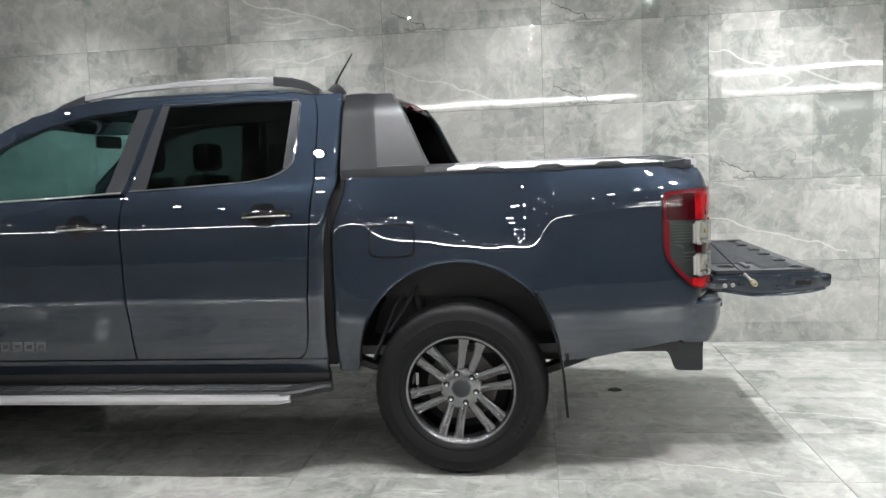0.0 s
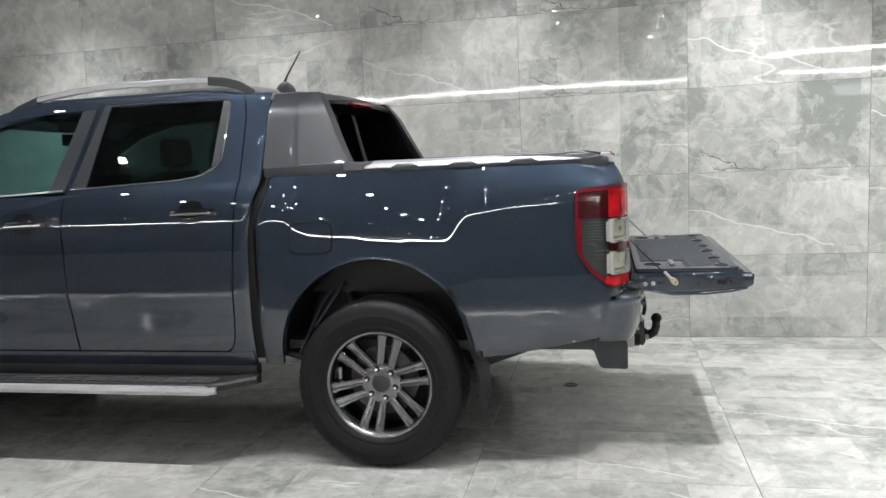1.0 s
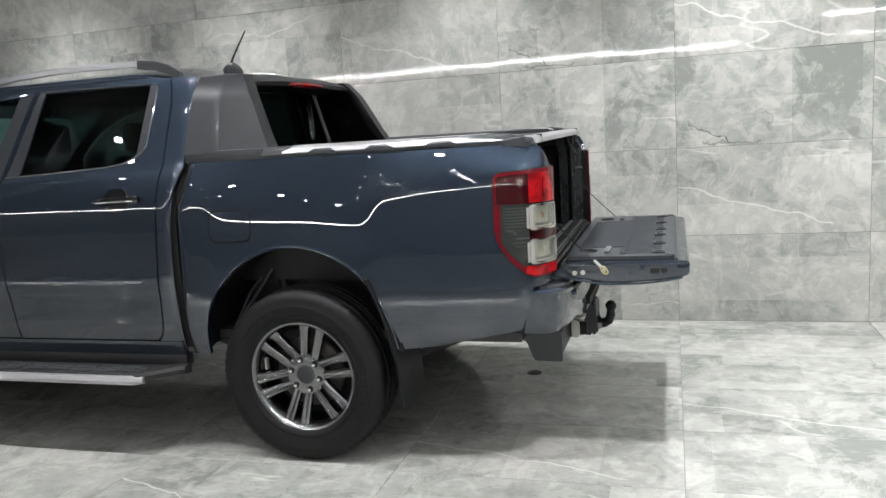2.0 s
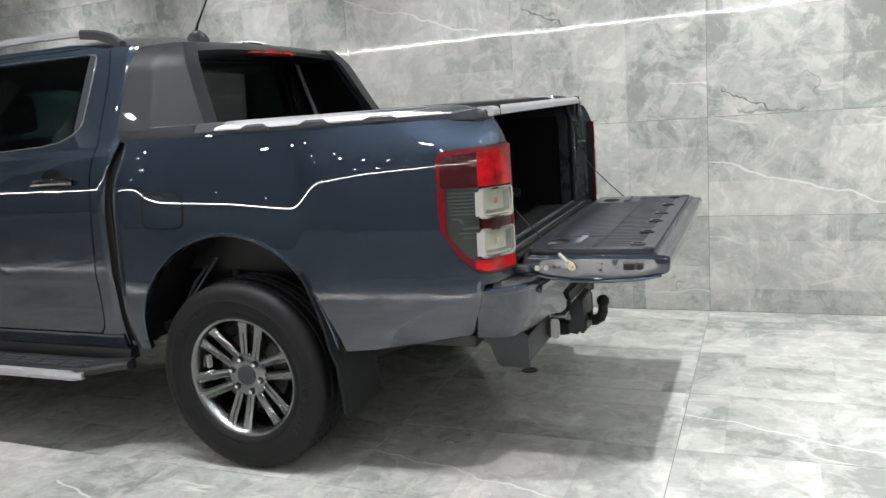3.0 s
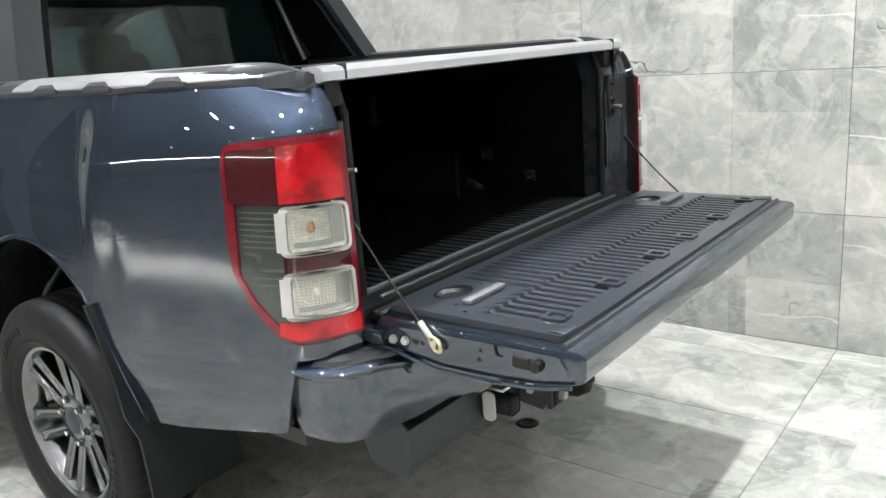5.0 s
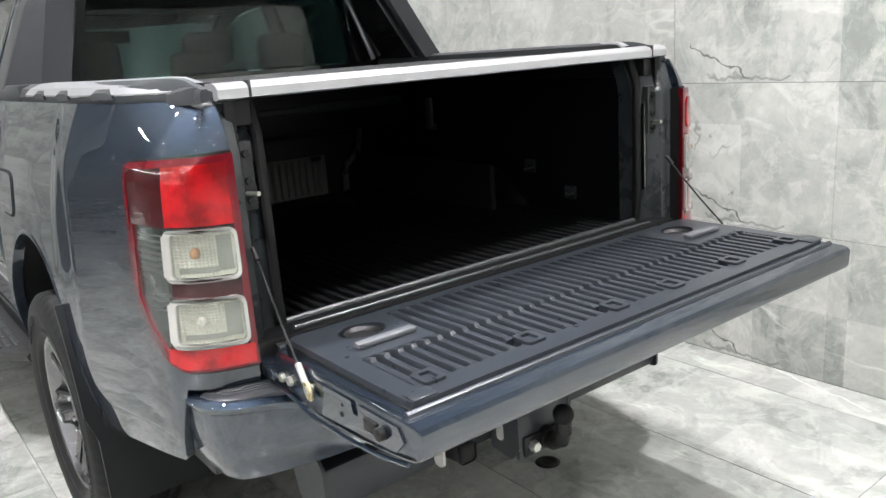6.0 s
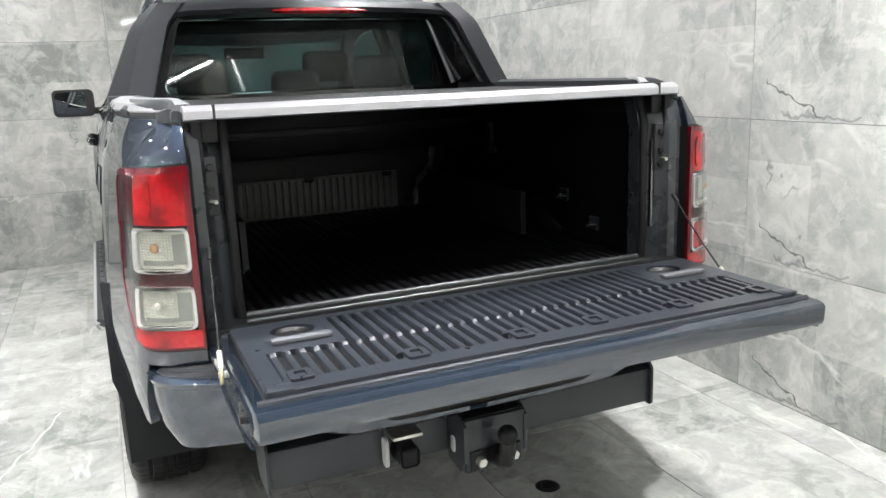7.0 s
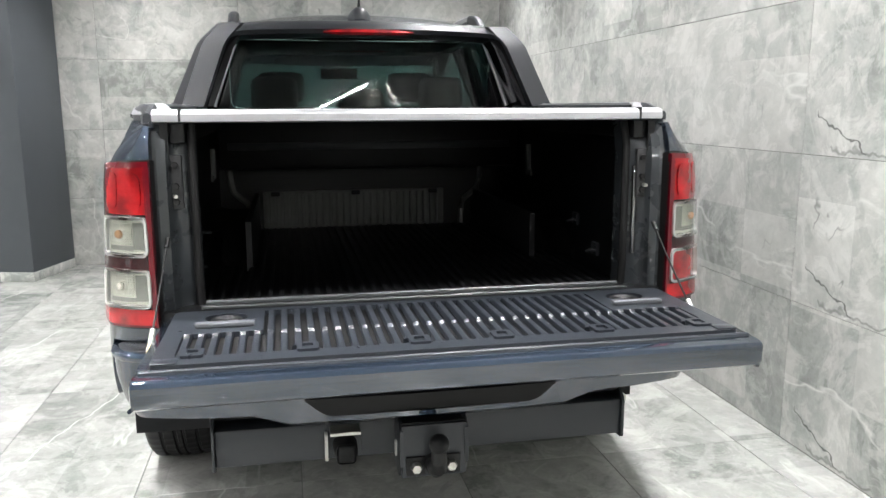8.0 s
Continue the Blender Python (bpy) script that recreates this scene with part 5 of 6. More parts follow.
def build_door(sgn, rear_door):
    if rear_door:
        gap0 = lambda z: float(np.interp(z, [0.52, 0.80, 1.15, 1.31], [-1.500, -1.515, -1.526, -1.508]))
        gap1 = lambda z: float(np.interp(z, [0.525, 0.54, 0.58, 0.64, 1.0, 1.31], [-0.735, -0.705, -0.688, -0.680, -0.655, -0.633]))
    else:
        gap0 = lambda z: float(np.interp(z, [0.52, 1.30], [-2.60, -2.64]))
        gap1 = lambda z: float(np.interp(z, [0.52, 0.80, 1.15, 1.31], [-1.508, -1.523, -1.534, -1.516]))
    x_mid = -1.07 if rear_door else -2.05
    zs = np.concatenate([np.linspace(0.528, 1.06, 22, endpoint=False), np.linspace(1.06, belt(x_mid) + 0.008, 60)])
    door = part("rear_door" if rear_door else "front_door", skin_rows(cab_point, zs, gap0, gap1, sgn, 0.0, 0.022, 30), PAINT, TRUCK)
    if rear_door:
        frame_o = [(-1.510, 1.298), (-1.402, 1.708), (-0.82, 1.715), (-0.68, 1.708), (-0.645, 1.685), (-0.632, 1.60), (-0.630, 1.306)]
        hole = rounded([(-1.494, 1.302), (-1.388, 1.695), (-0.712, 1.688), (-0.730, 1.395), (-0.80, 1.348), (-0.93, 1.326)], [0.0, 0.01, 0.03, 0.06, 0.05, 0.05])
        pane = rounded([(-1.418, 1.311), (-1.352, 1.690), (-0.752, 1.683), (-0.776, 1.383), (-0.83, 1.350), (-0.94, 1.328)], [0.0, 0.0, 0.0, 0.0, 0.03, 0.04])
        trims = [[(-1.494, 1.303), (-1.388, 1.694), (-1.353, 1.693), (-1.4165, 1.309)], [(-0.754, 1.687), (-0.716, 1.685), (-0.732, 1.397), (-0.775, 1.372)]]
        low = [(-1.494, 1.301), (-1.20, 1.312), (-0.94, 1.324), (-0.84, 1.338), (-0.78, 1.362), (-0.745, 1.385), (-0.728, 1.42), (-0.715, 1.62), (-0.714, 1.675), (-0.73, 1.690), (-0.80, 1.692), (-1.10, 1.696), (-1.385, 1.697)]
        grab = (-0.837, 1.172)
    else:
        frame_o = [(-1.516, 1.292), (-1.408, 1.706), (-1.75, 1.685), (-1.98, 1.638), (-2.16, 1.575), (-2.40, 1.44), (-2.63, 1.275), (-2.63, 1.262)]
        hole = rounded([(-1.530, 1.296), (-1.427, 1.690), (-1.76, 1.668), (-1.98, 1.618), (-2.14, 1.555), (-2.36, 1.425), (-2.52, 1.30), (-2.54, 1.266)], [0.0, 0.0, 0.05, 0.05, 0.05, 0.05, 0.01, 0.01])
        pane = rounded([(-1.610, 1.294), (-1.503, 1.675), (-1.78, 1.655), (-1.99, 1.605), (-2.13, 1.548), (-2.35, 1.415), (-2.50, 1.295), (-2.52, 1.268)], [0.0, 0.0, 0.05, 0.05, 0.05, 0.05, 0.01, 0.01])
        trims = [[(-1.531, 1.297), (-1.428, 1.689), (-1.504, 1.680), (-1.611, 1.295)]]
        low = [(-1.535, 1.297), (-1.80, 1.286), (-2.10, 1.277), (-2.40, 1.268), (-2.53, 1.264)]
        grab = (-1.715, 1.142)
    frame_o, hole = dense(frame_o), dense(hole)
    bm = slab(bmesh.new(), frame_o, [hole], cab_map(sgn, 0.001), cab_map(sgn, -0.03))
    part("window_frame", bm, PAINT, door)
    part("window_pane", slab(bmesh.new(), dense(pane, 0.12), [], cab_map(sgn, -0.004), cab_map(sgn, -0.008)), PRIVACY_GLASS if rear_door else GLASS, door, "dark tinted window").visible_shadow = False
    for t in trims:
        part("pillar_trim", slab(bmesh.new(), dense(t), [], cab_map(sgn, 0.0025), cab_map(sgn, -0.012)), PILLAR, door, "satin dark grey pillar trim")
    part("window_trim", tube(bmesh.new(), [offset(cab_point, x, z, sgn, 0.002) for x, z in low], 0.0042, 8), CHROME if rear_door else STEEL, door, "thin chrome window strip")
    gx, gz = grab
    part("handle_bowl", pad(cab_point, gx - 0.012, gz + 0.006, 0.062, 0.052, sgn, 0.0015, 0.006, 2.6), GLOSS_BLACK, door)
    pts = [offset(cab_point, gx + u, gz + 0.004 * (u + 0.1) / 0.2, sgn, d) for u, d in ((-0.112, 0.010), (-0.10, 0.022), (-0.05, 0.036), (0.0, 0.038), (0.06, 0.036), (0.10, 0.026), (0.114, 0.010))]
    bm = bmesh.new()
    rows = []
    for p in pts:
        rows.append([p + Vector((0, sgn * 0.010 * math.cos(a), 0.0155 * math.sin(a))) for a in np.linspace(0, 2 * math.pi, 14, endpoint=False)])
    vs = grid(bm, rows, True)
    bm.faces.new(vs[0])
    bm.faces.new(list(reversed(vs[-1])))
    part("door_handle", bm, GLOSS_BLACK, door, "glossy black pull handle")
    part("handle_strip", tube(bmesh.new(), [p + Vector((0, sgn * 0.0085, -0.006)) for p in pts[1:-1]], 0.0022, 8), STEEL, door)
    part("inner_card", skin_rows(cab_point, np.linspace(0.56, belt(x_mid) - 0.01, 6), lambda z: gap0(z) + 0.03, lambda z: gap1(z) - 0.03, sgn, -0.06, 0.03, 6), CABIN, door)
    return door


def build_cab():
    for sgn in (-1, 1):
        build_door(sgn, True)
        build_door(sgn, False)
        # corner panel behind the rear door, up to the roof
        zs = np.concatenate([np.linspace(0.470, 1.10, 16, endpoint=False), np.linspace(1.10, 1.42, 36, endpoint=False), np.linspace(1.42, 1.715, 14)])
        g1 = lambda z: float(np.interp(z, [0.47, 0.525, 0.54, 0.58, 0.64, 1.0, 1.31, 1.60, 1.69, 1.70, 1.72], [-0.735, -0.728, -0.698, -0.681, -0.673, -0.648, -0.626, -0.626, -0.640, -0.66, -0.66]))
        g2 = lambda z: float(np.interp(z, [0.47, 0.75, 1.05, 1.20, 1.31, 1.745], [-0.598, -0.592, -0.585, -0.560, -0.528, -0.520]))

        def corner_point(x, z, q):
            p = cab_point(x, z, q)
            p.y -= q * 0.026 * (1 - math.sqrt(1 - min(max((x - g2(z) + 0.032) / 0.036, 0.0), 1.0) ** 2))
            return p

        part("cab_corner", skin_rows(corner_point, zs, g1, g2, sgn, 0.0, 0.03, 22), PAINT, TRUCK)
        part("gap_filler", skin_rows(cab_point, np.linspace(0.48, 1.70, 20), lambda z: g2(z) - 0.02, lambda z: -0.47, sgn, -0.035, 0.02, 3), SEAL, TRUCK)
        # dark shell that backs the shut lines
        part("door_shut", skin_rows(cab_point, np.linspace(0.48, 1.27, 16), lambda z: -2.66, lambda z: -0.56, sgn, -0.024, 0.006, 26), SEAL, TRUCK)
        part("pillar_back", slab(bmesh.new(), [(-1.55, 1.27), (-1.43, 1.70), (-1.38, 1.70), (-1.48, 1.27)], [], cab_map(sgn, -0.032), cab_map(sgn, -0.06)), CABIN, TRUCK)
        # sill
        part("rocker", skin_rows(cab_point, np.linspace(0.455, 0.522, 5), lambda z: -2.66, lambda z: -0.60, sgn, 0.003, 0.03, 20), PAINT, TRUCK)
        part("rocker_lower", B((-2.66, min(sgn * 0.79, sgn * 0.845), 0.40), (-0.60, max(sgn * 0.79, sgn * 0.845), 0.458), 0.01), PLASTIC, TRUCK)
        # roof side above the doors
        xs = np.linspace(-1.72, -0.655, 22)
        part("roof_side", skin(cab_point, xs, [1.690 for x in xs], [1.748 - 0.036 * smooth(-0.90, -0.655, x) for x in xs], sgn, 0.0, 0.02, 4), PAINT, TRUCK)
        # header over the front door, running down into the windscreen pillar
        xs = np.linspace(-2.62, -1.715, 26)
        tops = [float(np.interp(x, [-2.63, -2.40, -2.16, -1.98, -1.75, -1.41], [1.275, 1.44, 1.575, 1.638, 1.685, 1.706])) for x in xs]
        part("pillar_cover", skin(cab_point, xs, [z - 0.004 for z in tops], [z + 0.056 for z in tops], sgn, -0.002, 0.03, 6), PAINT, TRUCK)
        rail_pts = [(-1.98, 1.715), (-1.90, 1.742), (-1.81, 1.765), (-1.58, 1.795), (-1.36, 1.806), (-1.10, 1.808), (-0.86, 1.804)]
        bm = bmesh.new()
        rows = []
        for x, z in rail_pts[2:]:
            rows.append([(x, sgn * (0.583 + dy), z + dz) for dy, dz in ((-0.018, -0.020), (-0.018, 0.0), (-0.010, 0.008), (0.010, 0.008), (0.018, 0.0), (0.018, -0.020))])
        vs = grid(bm, rows, True)
        bm.faces.new(vs[0])
        bm.faces.new(list(reversed(vs[-1])))
        rail = part("roof_rail", bm, SILVER, TRUCK, "brushed silver roof rail")
        for pts in ([(-2.02, 1.680), (-1.93, 1.726), (-1.81, 1.765)], [(-0.86, 1.804), (-0.77, 1.793), (-0.70, 1.772), (-0.64, 1.735)]):
            rows = []
            for i, (x, z) in enumerate(pts):
                h = 0.034 if pts[0][0] > -1 and i < 3 else 0.03
                rows.append([(x, sgn * (0.583 + dy), z + dz) for dy, dz in ((-0.022, -h), (-0.020, 0.0), (-0.010, 0.0085), (0.010, 0.0085), (0.020, 0.0), (0.022, -h))])
            bm = bmesh.new()
            vs = grid(bm, rows, True)
            bm.faces.new(vs[0])
            bm.faces.new(list(reversed(vs[-1])))
            part("rail_foot", bm, GREY_PLASTIC, rail, "dark grey rail end")
        build_step(sgn)
        build_mirror(sgn)
        build_front_side(sgn)
    # roof skin
    rows, inner = [], []
    for x in np.linspace(-2.12, -0.515, 26):
        nose = 0.175 * max(0.0, (-1.45 - x) / 0.7) ** 2
        drop = 0.065 * smooth(-0.85, -0.515, x)
        row = []
        for y in np.sin(np.linspace(-math.pi / 2, math.pi / 2, 33)) * (0.632 - 0.02 * max(0.0, -1.5 - x)):
            u = abs(y) / 0.634
            row.append((x, y, 1.728 + 0.075 * (1 - u ** 2.2) ** 0.75 - drop * (1 - 0.2 * u) - nose * (1 - 0.5 * u * u)))
        rows.append(row)
        inner.append([(a, b, c - 0.025) for a, b, c in row])
    roof = part("roof", shell(rows, inner), PAINT, TRUCK)
    base = part("antenna_base", lathe(bmesh.new(), [(0.0001, 1.828), (0.018, 1.824), (0.040, 1.806), (0.055, 1.784), (0.058, 1.766)], 24, (-0.715, 0, 0), "z"), GREY_PLASTIC, roof)
    bm = bmesh.new()
    tube(bm, [(-0.72, 0.0, 1.818), (-0.70, 0.0, 1.858), (-0.615, 0.0, 1.985)], [0.008, 0.0055, 0.0035], 10)
    part("antenna", bm, PLASTIC, roof, "short black rod aerial")
    # rear wall of the cab and its window
    bm = slab(bmesh.new(), dense([(-0.79, 0.60), (0.79, 0.60), (0.775, 1.30), (0.605, 1.668), (0.53, 1.692), (-0.53, 1.692), (-0.605, 1.668), (-0.775, 1.30)]), [rect(-0.60, 1.355, 0.60, 1.66, 0.04)], lambda u, v: (-0.535 - 0.06 * max(0.0, v - 1.3), u, v), lambda u, v: (-0.575 - 0.06 * max(0.0, v - 1.3), u, v))
    back = part("cab_rear_wall", bm, GLOSS_BLACK, TRUCK)
    part("rear_window", slab(bmesh.new(), rect(-0.595, 1.36, 0.595, 1.655, 0.04), [], lambda u, v: (-0.552 - 0.06 * max(0.0, v - 1.3), u, v), lambda u, v: (-0.556 - 0.06 * max(0.0, v - 1.3), u, v)), REAR_GLASS, back, "tinted rear window").visible_shadow = False
    for y in (-0.22, 0.22):
        part("roof_lining_lamp", B((-1.25, y - 0.05, 1.70), (-1.15, y + 0.05, 1.712), 0.005), CABIN, roof)


def build_step(sgn):
    """Side step: black ribbed tread on brackets, with a bright outer strip."""
    x0, x1 = -2.72, -0.775
    bm = bmesh.new()
    rows = []
    for x in list(np.linspace(x0, x1, 12)) + [-0.70, -0.62, -0.585]:
        t = smooth(-0.78, -0.58, x)
        rows.append([(x, sgn * (y - 0.09 * t * (y > 0.9)), z + 0.012 * t) for y, z in ((0.84, 0.402), (0.93, 0.404), (0.975, 0.400), (0.985, 0.388), (0.975, 0.365), (0.84, 0.36))])
    vs = grid(bm, rows, True)
    bm.faces.new(vs[0])
    bm.faces.new(list(reversed(vs[-1])))
    step = part("side_step", bm, PLASTIC, TRUCK, "black side step with a bright outer strip")
    for k in range(14):
        xa = x0 + 0.06 + 0.137 * k
        for j in range(3):
            part("tread_rib", B((xa, min(sgn * (0.885 + 0.03 * j), sgn * (0.901 + 0.03 * j)), 0.402), (xa + 0.115, max(sgn * (0.885 + 0.03 * j), sgn * (0.901 + 0.03 * j)), 0.4085), 0.003, 1), GREY_PLASTIC, step)
    rows, inner = [], []
    for x in list(np.linspace(x0 - 0.02, -0.80, 14)) + [-0.765, -0.745]:
        t = smooth(-0.80, -0.74, x)
        rows.append([(x, sgn * (0.978 - 0.004 * t), 0.394 - 0.008 * t), (x, sgn * (0.994 - 0.008 * t), 0.386 - 0.006 * t), (x, sgn * (0.998 - 0.010 * t), 0.368), (x, sgn * (0.985 - 0.006 * t), 0.348 + 0.008 * t)])
        inner.append([(p[0], p[1] - sgn * 0.012, p[2]) for p in rows[-1]])
    part("step_strip", shell(rows, inner), SILVER, step, "bright aluminium strip")
    for x in (-2.4, -1.6, -0.9):
        part("step_bracket", B((x - 0.04, min(sgn * 0.55, sgn * 0.90), 0.345), (x + 0.04, max(sgn * 0.55, sgn * 0.90), 0.365), 0.004), PLASTIC, step)
    # model badge on the door, as plain slanted shapes
    for k in range(8):
        x = -2.42 + 0.0605 * k
        z0, z1 = 0.573, 0.618
        o = [(x, z0), (x + 0.048, z0), (x + 0.056, z1), (x + 0.008, z1)]
        i = [(x + 0.010, z0 + 0.012), (x + 0.040, z0 + 0.012), (x + 0.045, z1 - 0.012), (x + 0.014, z1 - 0.012)]
        part("badge_bar", slab(bmesh.new(), o, [i], cab_map(sgn, 0.0015), cab_map(sgn, -0.002)), BADGE, step)


def build_mirror(sgn):
    bm = bmesh.new()
    rows = []
    for t, k in ((0.0, 0.72), (0.25, 0.92), (0.6, 1.0), (1.0, 1.0)):
        x = -2.52 + 0.16 * t
        loop = rect(0.875, 1.235, 1.105, 1.395, 0.035)
        rows.append([(x, sgn * (0.99 + (u - 0.99) * k), 1.315 + (v - 1.315) * k) for u, v in loop])
    vs = grid(bm, rows, True)
    bm.faces.new(vs[0])
    bm.faces.new(list(reversed(vs[-1])))
    mirror = part("door_mirror", bm, PLASTIC, TRUCK, "black door mirror")
    bm = slab(bmesh.new(), rect(0.89, 1.25, 1.09, 1.38, 0.028), [], lambda u, v: (-2.352 + 0.12 * (u - 0.99), sgn * u, v), lambda u, v: (-2.362 + 0.12 * (u - 0.99), sgn * u, v))
    part("mirror_glass", bm, MIRROR, mirror)
    part("mirror_arm", B((-2.50, min(sgn * 0.80, sgn * 0.90), 1.245), (-2.41, max(sgn * 0.80, sgn * 0.90), 1.285), 0.012), PLASTIC, mirror)


def hood_z(x):
    return float(np.interp(x, [-3.98, -3.90, -3.70, -3.2, -2.66], [0.98, 1.05, 1.09, 1.135, 1.16]))


def build_front_side(sgn):
    arch_x = -3.12 + 0.447 * np.cos(np.linspace(math.pi, 0, 36))
    ss = np.concatenate([np.linspace(-3.93, -3.572, 12), arch_x, [-2.672, -2.66]])
    lows = [0.50 if abs(s + 3.12) > 0.447 else arch(s, -3.12) for s in ss]
    part("front_fender", skin(cab_point, ss, lows, [hood_z(s) - 0.01 for s in ss], sgn, 0.0, 0.02, 16), PAINT, TRUCK)
    rows, inner = [], []
    for a in np.linspace(-0.1, math.pi + 0.1, 26):
        c, s = math.cos(a), math.sin(a)
        rows.append([(-3.12 + 0.46 * c, sgn * y, 0.49 + 0.46 * s) for y in (0.86, 0.62, 0.50)])
        inner.append([(-3.12 + 0.475 * c, sgn * y, 0.49 + 0.475 * s) for y in (0.86, 0.62, 0.50)])
    part("wheel_housing", shell(rows, inner), PLASTIC, TRUCK)
    lamp = slab(bmesh.new(), rounded([(0.50, 0.86), (0.80, 0.88), (0.80, 1.0), (0.48, 0.94)], 0.03), [], lambda u, v: (-3.965 + 0.25 * max(0, u - 0.5), sgn * u, v), lambda u, v: (-3.90 + 0.25 * max(0, u - 0.5), sgn * u, v))
    part("headlight", lamp, CLEAR_LENS, TRUCK, "clear headlight")


def build_front():
    rows, inner = [], []
    for x in np.linspace(-3.95, -2.62, 16):
        row = []
        for y in np.linspace(-0.80, 0.80, 15):
            u = abs(y) / 0.80
            w = 0.99 - 0.11 * smooth(-3.2, -4.1, x)
            row.append((x, y * w, hood_z(x) + 0.045 * (1 - u ** 3) - 0.006))
        rows.append(row)
        inner.append([(a, b, c - 0.02) for a, b, c in row])
    part("hood", shell(rows, inner), PAINT, TRUCK)
    bm = bmesh.new()
    rows = []
    for z, x in ((0.42, -3.90), (0.50, -3.965), (0.70, -3.985), (0.84, -3.98), (0.86, -3.95)):
        rows.append([(x + 0.10 * (abs(y) / 0.8) ** 3, y, z) for y in np.linspace(-0.80, 0.80, 17)])
    grid(bm, rows)
    bm2 = shell(rows, [[(p[0] + 0.06, p[1], p[2]) for p in r] for r in rows])
    bm.free()
    part("front_bumper", bm2, PAINT, TRUCK)
    grille = part("grille", B((-3.975, -0.48, 0.84), (-3.92, 0.48, 1.02), 0.02), GREY_PLASTIC, TRUCK)
    for z in (0.88, 0.93, 0.98):
        part("grille_bar", B((-3.982, -0.46, z - 0.01), (-3.96, 0.46, z + 0.01), 0.004), GREY_PLASTIC, grille)
    rows, inner = [], []
    for t in np.linspace(0, 1, 10):
        x, z = -2.10 - 0.58 * t, 1.665 - 0.485 * t
        row = [(x - 0.16 * (1 - (abs(y) / 0.72) ** 2) * t - 0.03 * (1 - (abs(y) / 0.72) ** 2), y * (0.86 + 0.14 * t), z + 0.03 * (1 - (abs(y) / 0.72) ** 2)) for y in np.linspace(-0.72, 0.72, 17)]
        rows.append(row)
        inner.append([(a + 0.003, b, c - 0.003) for a, b, c in row])
    part("windscreen", shell(rows, inner), GLASS, TRUCK, "tinted windscreen").visible_shadow = False
    for s in (-1, 1):
        part("front_pillar", tube(bmesh.new(), [(-1.84, s * 0.585, 1.695), (-2.06, s * 0.628, 1.650), (-2.36, s * 0.70, 1.45), (-2.68, s * 0.765, 1.19)], 0.032, 10), PAINT, TRUCK)


def build_cabin():
    """Dark cabin: dashboard, steering wheel, seats with head restraints, inner mirror."""
    part("cabin_floor", B((-2.75, -0.78, 0.50), (-0.58, 0.78, 0.56)), CABIN, TRUCK)
    part("dashboard", B((-2.85, -0.72, 0.80), (-2.38, 0.72, 1.14), 0.06, 3), CABIN, TRUCK, "dark dashboard")
    part("headlining", B((-1.95, -0.56, 1.680), (-0.66, 0.56, 1.700), 0.008), CABIN, TRUCK)
    bm = bmesh.new()
    tube(bm, [(-2.18 - 0.07 * math.sin(a), 0.37 + 0.185 * math.cos(a), 1.13 + 0.17 * math.sin(a)) for a in np.linspace(0, 2 * math.pi, 28)], 0.015, 8, False)
    wheel = part("steering_wheel", bm, CABIN, TRUCK)
    part("steering_column", tube(bmesh.new(), [(-2.18, 0.37, 1.13), (-2.42, 0.37, 1.02)], 0.04), CABIN, wheel)

    def seat(x, y, w, top, head):
        bm = bmesh.new()
        rows = []
        for t in np.linspace(0, 1, 9):
            z = 0.80 + (top - 0.80) * t
            xx = x + 0.16 * (t - 0.5)
            k = w * (1.0 - 0.16 * smooth(0.6, 1.0, t))
            rows.append([(xx + dx, y + dy * k, z) for dx, dy in ((-0.06, -0.85), (-0.075, 0), (-0.06, 0.85), (0.0, 1.0), (0.06, 0.85), (0.07, 0), (0.06, -0.85), (0.0, -1.0))])
        vs = grid(bm, rows, True)
        bm.faces.new(vs[0])
        bm.faces.new(list(reversed(vs[-1])))
        back = part("seat", bm, FABRIC, TRUCK, "dark leather seat")
        part("cushion", B((x - 0.55, y - w, 0.72), (x + 0.02, y + w, 0.88), 0.05, 3), FABRIC, back)
        part("head_restraint", B((x + 0.035, y - head, top + 0.025), (x + 0.135, y + head, top + 0.20), 0.045, 4), FABRIC, back)
        for d in (-0.06, 0.06):
            part("restraint_post", tube(bmesh.new(), [(x + 0.08, y + d, top - 0.02), (x + 0.085, y + d, top + 0.05)], 0.007), STEEL, back)

    for y in (-0.38, 0.38):
        seat(-1.72, y, 0.25, 1.36, 0.135)
    for y, top in ((-0.41, 1.31), (0.02, 1.25), (0.43, 1.31)):
        seat(-0.98, y, 0.21, top, 0.115)
    part("inner_mirror", B((-2.06, -0.13, 1.535), (-2.03, 0.11, 1.605), 0.014, 3), CABIN, TRUCK)


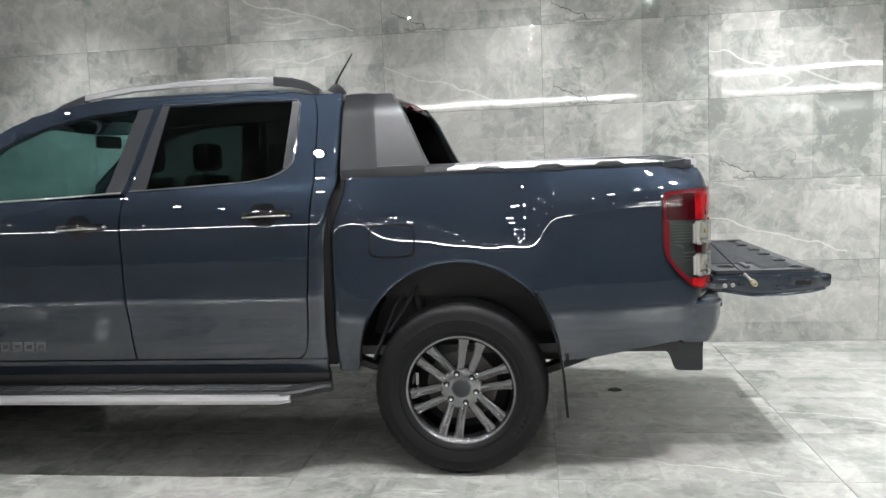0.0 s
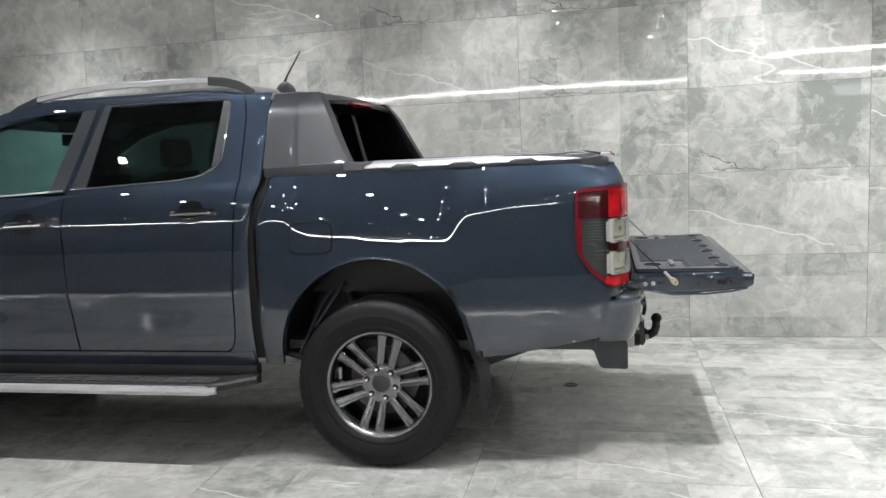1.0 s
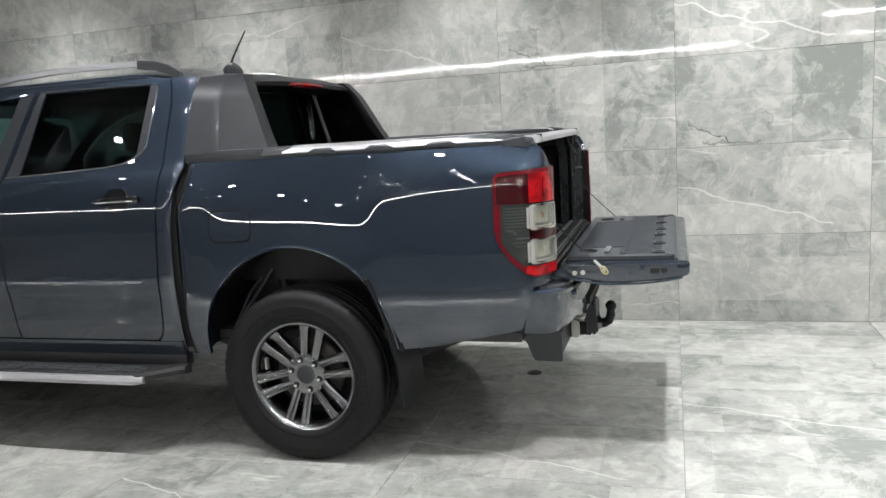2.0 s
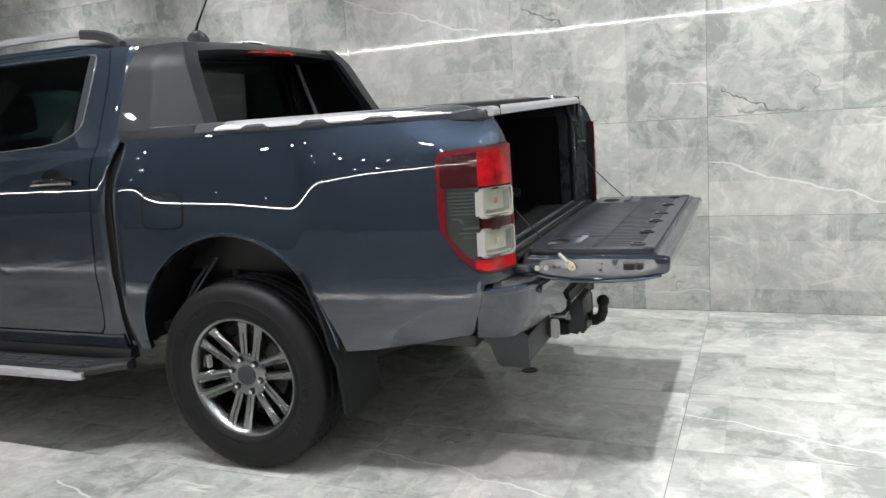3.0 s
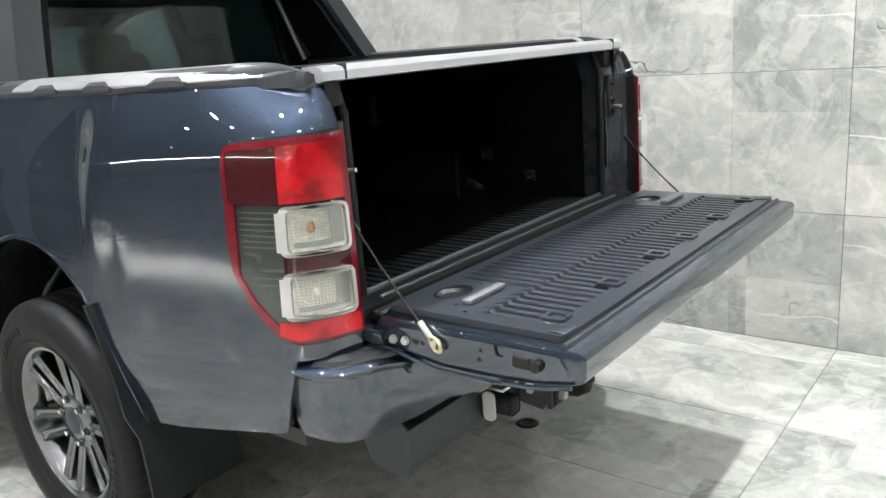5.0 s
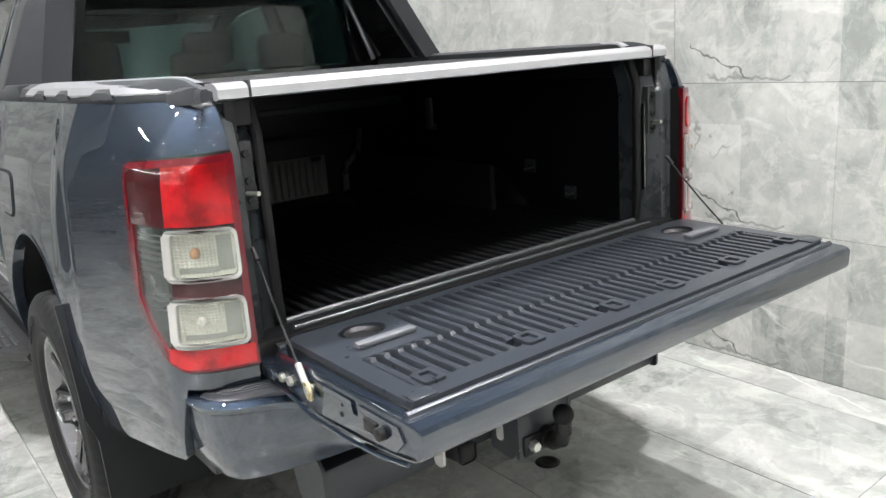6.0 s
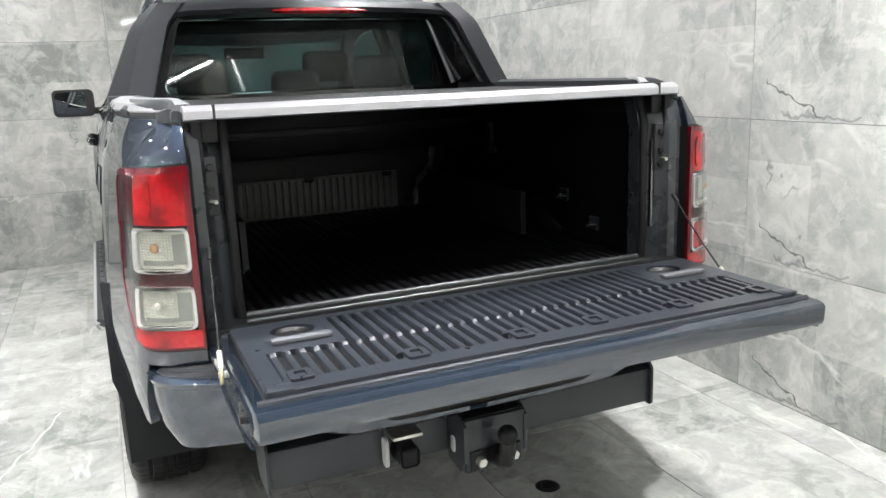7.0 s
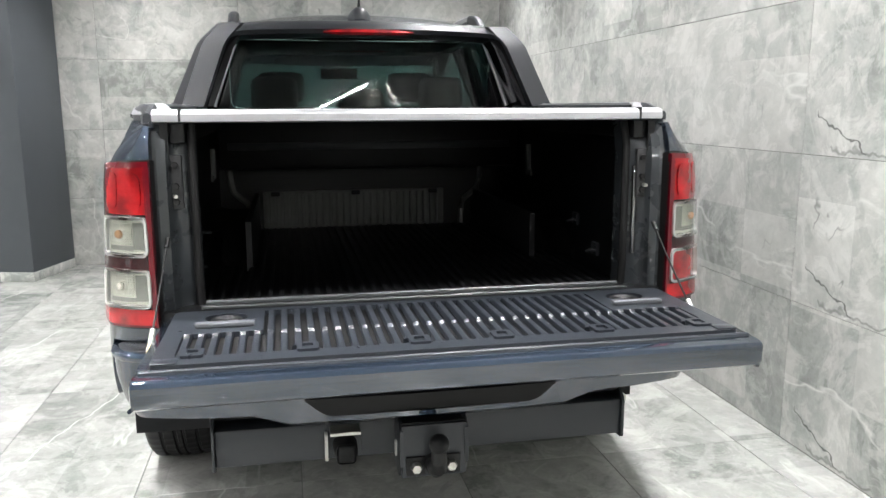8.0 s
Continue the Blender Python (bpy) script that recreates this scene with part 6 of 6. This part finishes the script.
def build_underbody():
    for s in (-1, 1):
        part("chassis_rail", B((-3.8, min(s * 0.40, s * 0.50), 0.45), (1.0, max(s * 0.40, s * 0.50), 0.58), 0.01), PLASTIC, TRUCK)
        part("leaf_spring", tube(bmesh.new(), [(-0.62, s * 0.56, 0.47), (-0.3, s * 0.56, 0.37), (0.0, s * 0.56, 0.33), (0.35, s * 0.56, 0.38), (0.68, s * 0.56, 0.50)], 0.028, 8), PLASTIC, TRUCK)
    part("underbody", B((-3.7, -0.78, 0.52), (0.95, 0.78, 0.56)), PLASTIC, TRUCK)
    axle = bmesh.new()
    tube(axle, [(0, -0.70, 0.38), (0, 0.70, 0.38)], 0.045, 16)
    bmesh.ops.create_uvsphere(axle, u_segments=18, v_segments=12, radius=0.14, matrix=Matrix.Translation((0, 0.05, 0.38)))
    part("rear_axle", axle, DARK_METAL, TRUCK)
    part("front_axle", tube(bmesh.new(), [(-3.12, -0.70, 0.38), (-3.12, 0.70, 0.38)], 0.035), DARK_METAL, TRUCK)
    part("spare_wheel", lathe(bmesh.new(), [(0.05, 0.42), (0.30, 0.40), (0.36, 0.46), (0.36, 0.56), (0.30, 0.60)], 40, (0.56, 0, 0), "z"), RUBBER, TRUCK)
    part("exhaust", tube(bmesh.new(), [(-1.5, 0.30, 0.42), (0.3, 0.42, 0.45), (0.75, 0.62, 0.44), (0.9, 0.66, 0.42)], 0.032, 12), STEEL, TRUCK)


for side_sign in (-1, 1):
    build_bed_side(side_sign)
    build_tail_light(side_sign)
    build_rail(side_sign)
build_sport_bar()
build_bed_inside()
build_tailgate()
build_bumper()
build_tow_bar()
build_wheels()
build_cab()
build_front()
build_cabin()
build_underbody()


# ---- small things on the floor ----
def build_drain():
    bm = lathe(bmesh.new(), [(0.0001, 0.0012), (0.018, 0.0012), (0.022, 0.004), (0.034, 0.005), (0.042, 0.001), (0.043, 0.0)], 24, (0, 0, 0), "z")
    ob = finish(bm, "floor_drain", DARK_METAL)
    ob.location = (0.78, 0.40, 0.0)
    tagged(ob, "small round dark floor drain set in the tiles", "drain", kind="thing")


build_drain()

# ---- stone slabs of floor and walls ----
def wall_print(i, j):
    """Which print a slab of the long wall carries: column i, row j."""
    if i == 4 or (i, j) in ((5, 2), (3, 4), (2, 1)):
        return CRACKED_STONE
    return VEINED_STONE if (i, j) in ((5, 1), (5, 3), (6, 2), (3, 3), (2, 4)) else WALL_STONE


lay_tiles(FLOOR, lambda i, j: VEINED_FLOOR if (3 * i + 5 * j) % 4 == 1 else FLOOR_STONE, "z", bands(XW, X1, 0.412, TW), bands(Y0, Y1, 0.82, TH), lambda u, v: (u, v, 0.0), lambda u, v: -5.0 < u < 6.0 and v > -6.5)
lay_tiles(NORTH, wall_print, "y", bands(X0, X1, 0.412, TW), bands(0.0, CEILING, 0.0, TH), lambda u, v: (u, Y1, v), lambda u, v: u < 8.0)
lay_tiles(WEST, lambda i, j: WALL_STONE, "x", bands(-Y1, -YC, -Y1, TW), bands(0.0, CEILING, 0.0, TH), lambda u, v: (X0, -u, v), lambda u, v: u < 6.0)
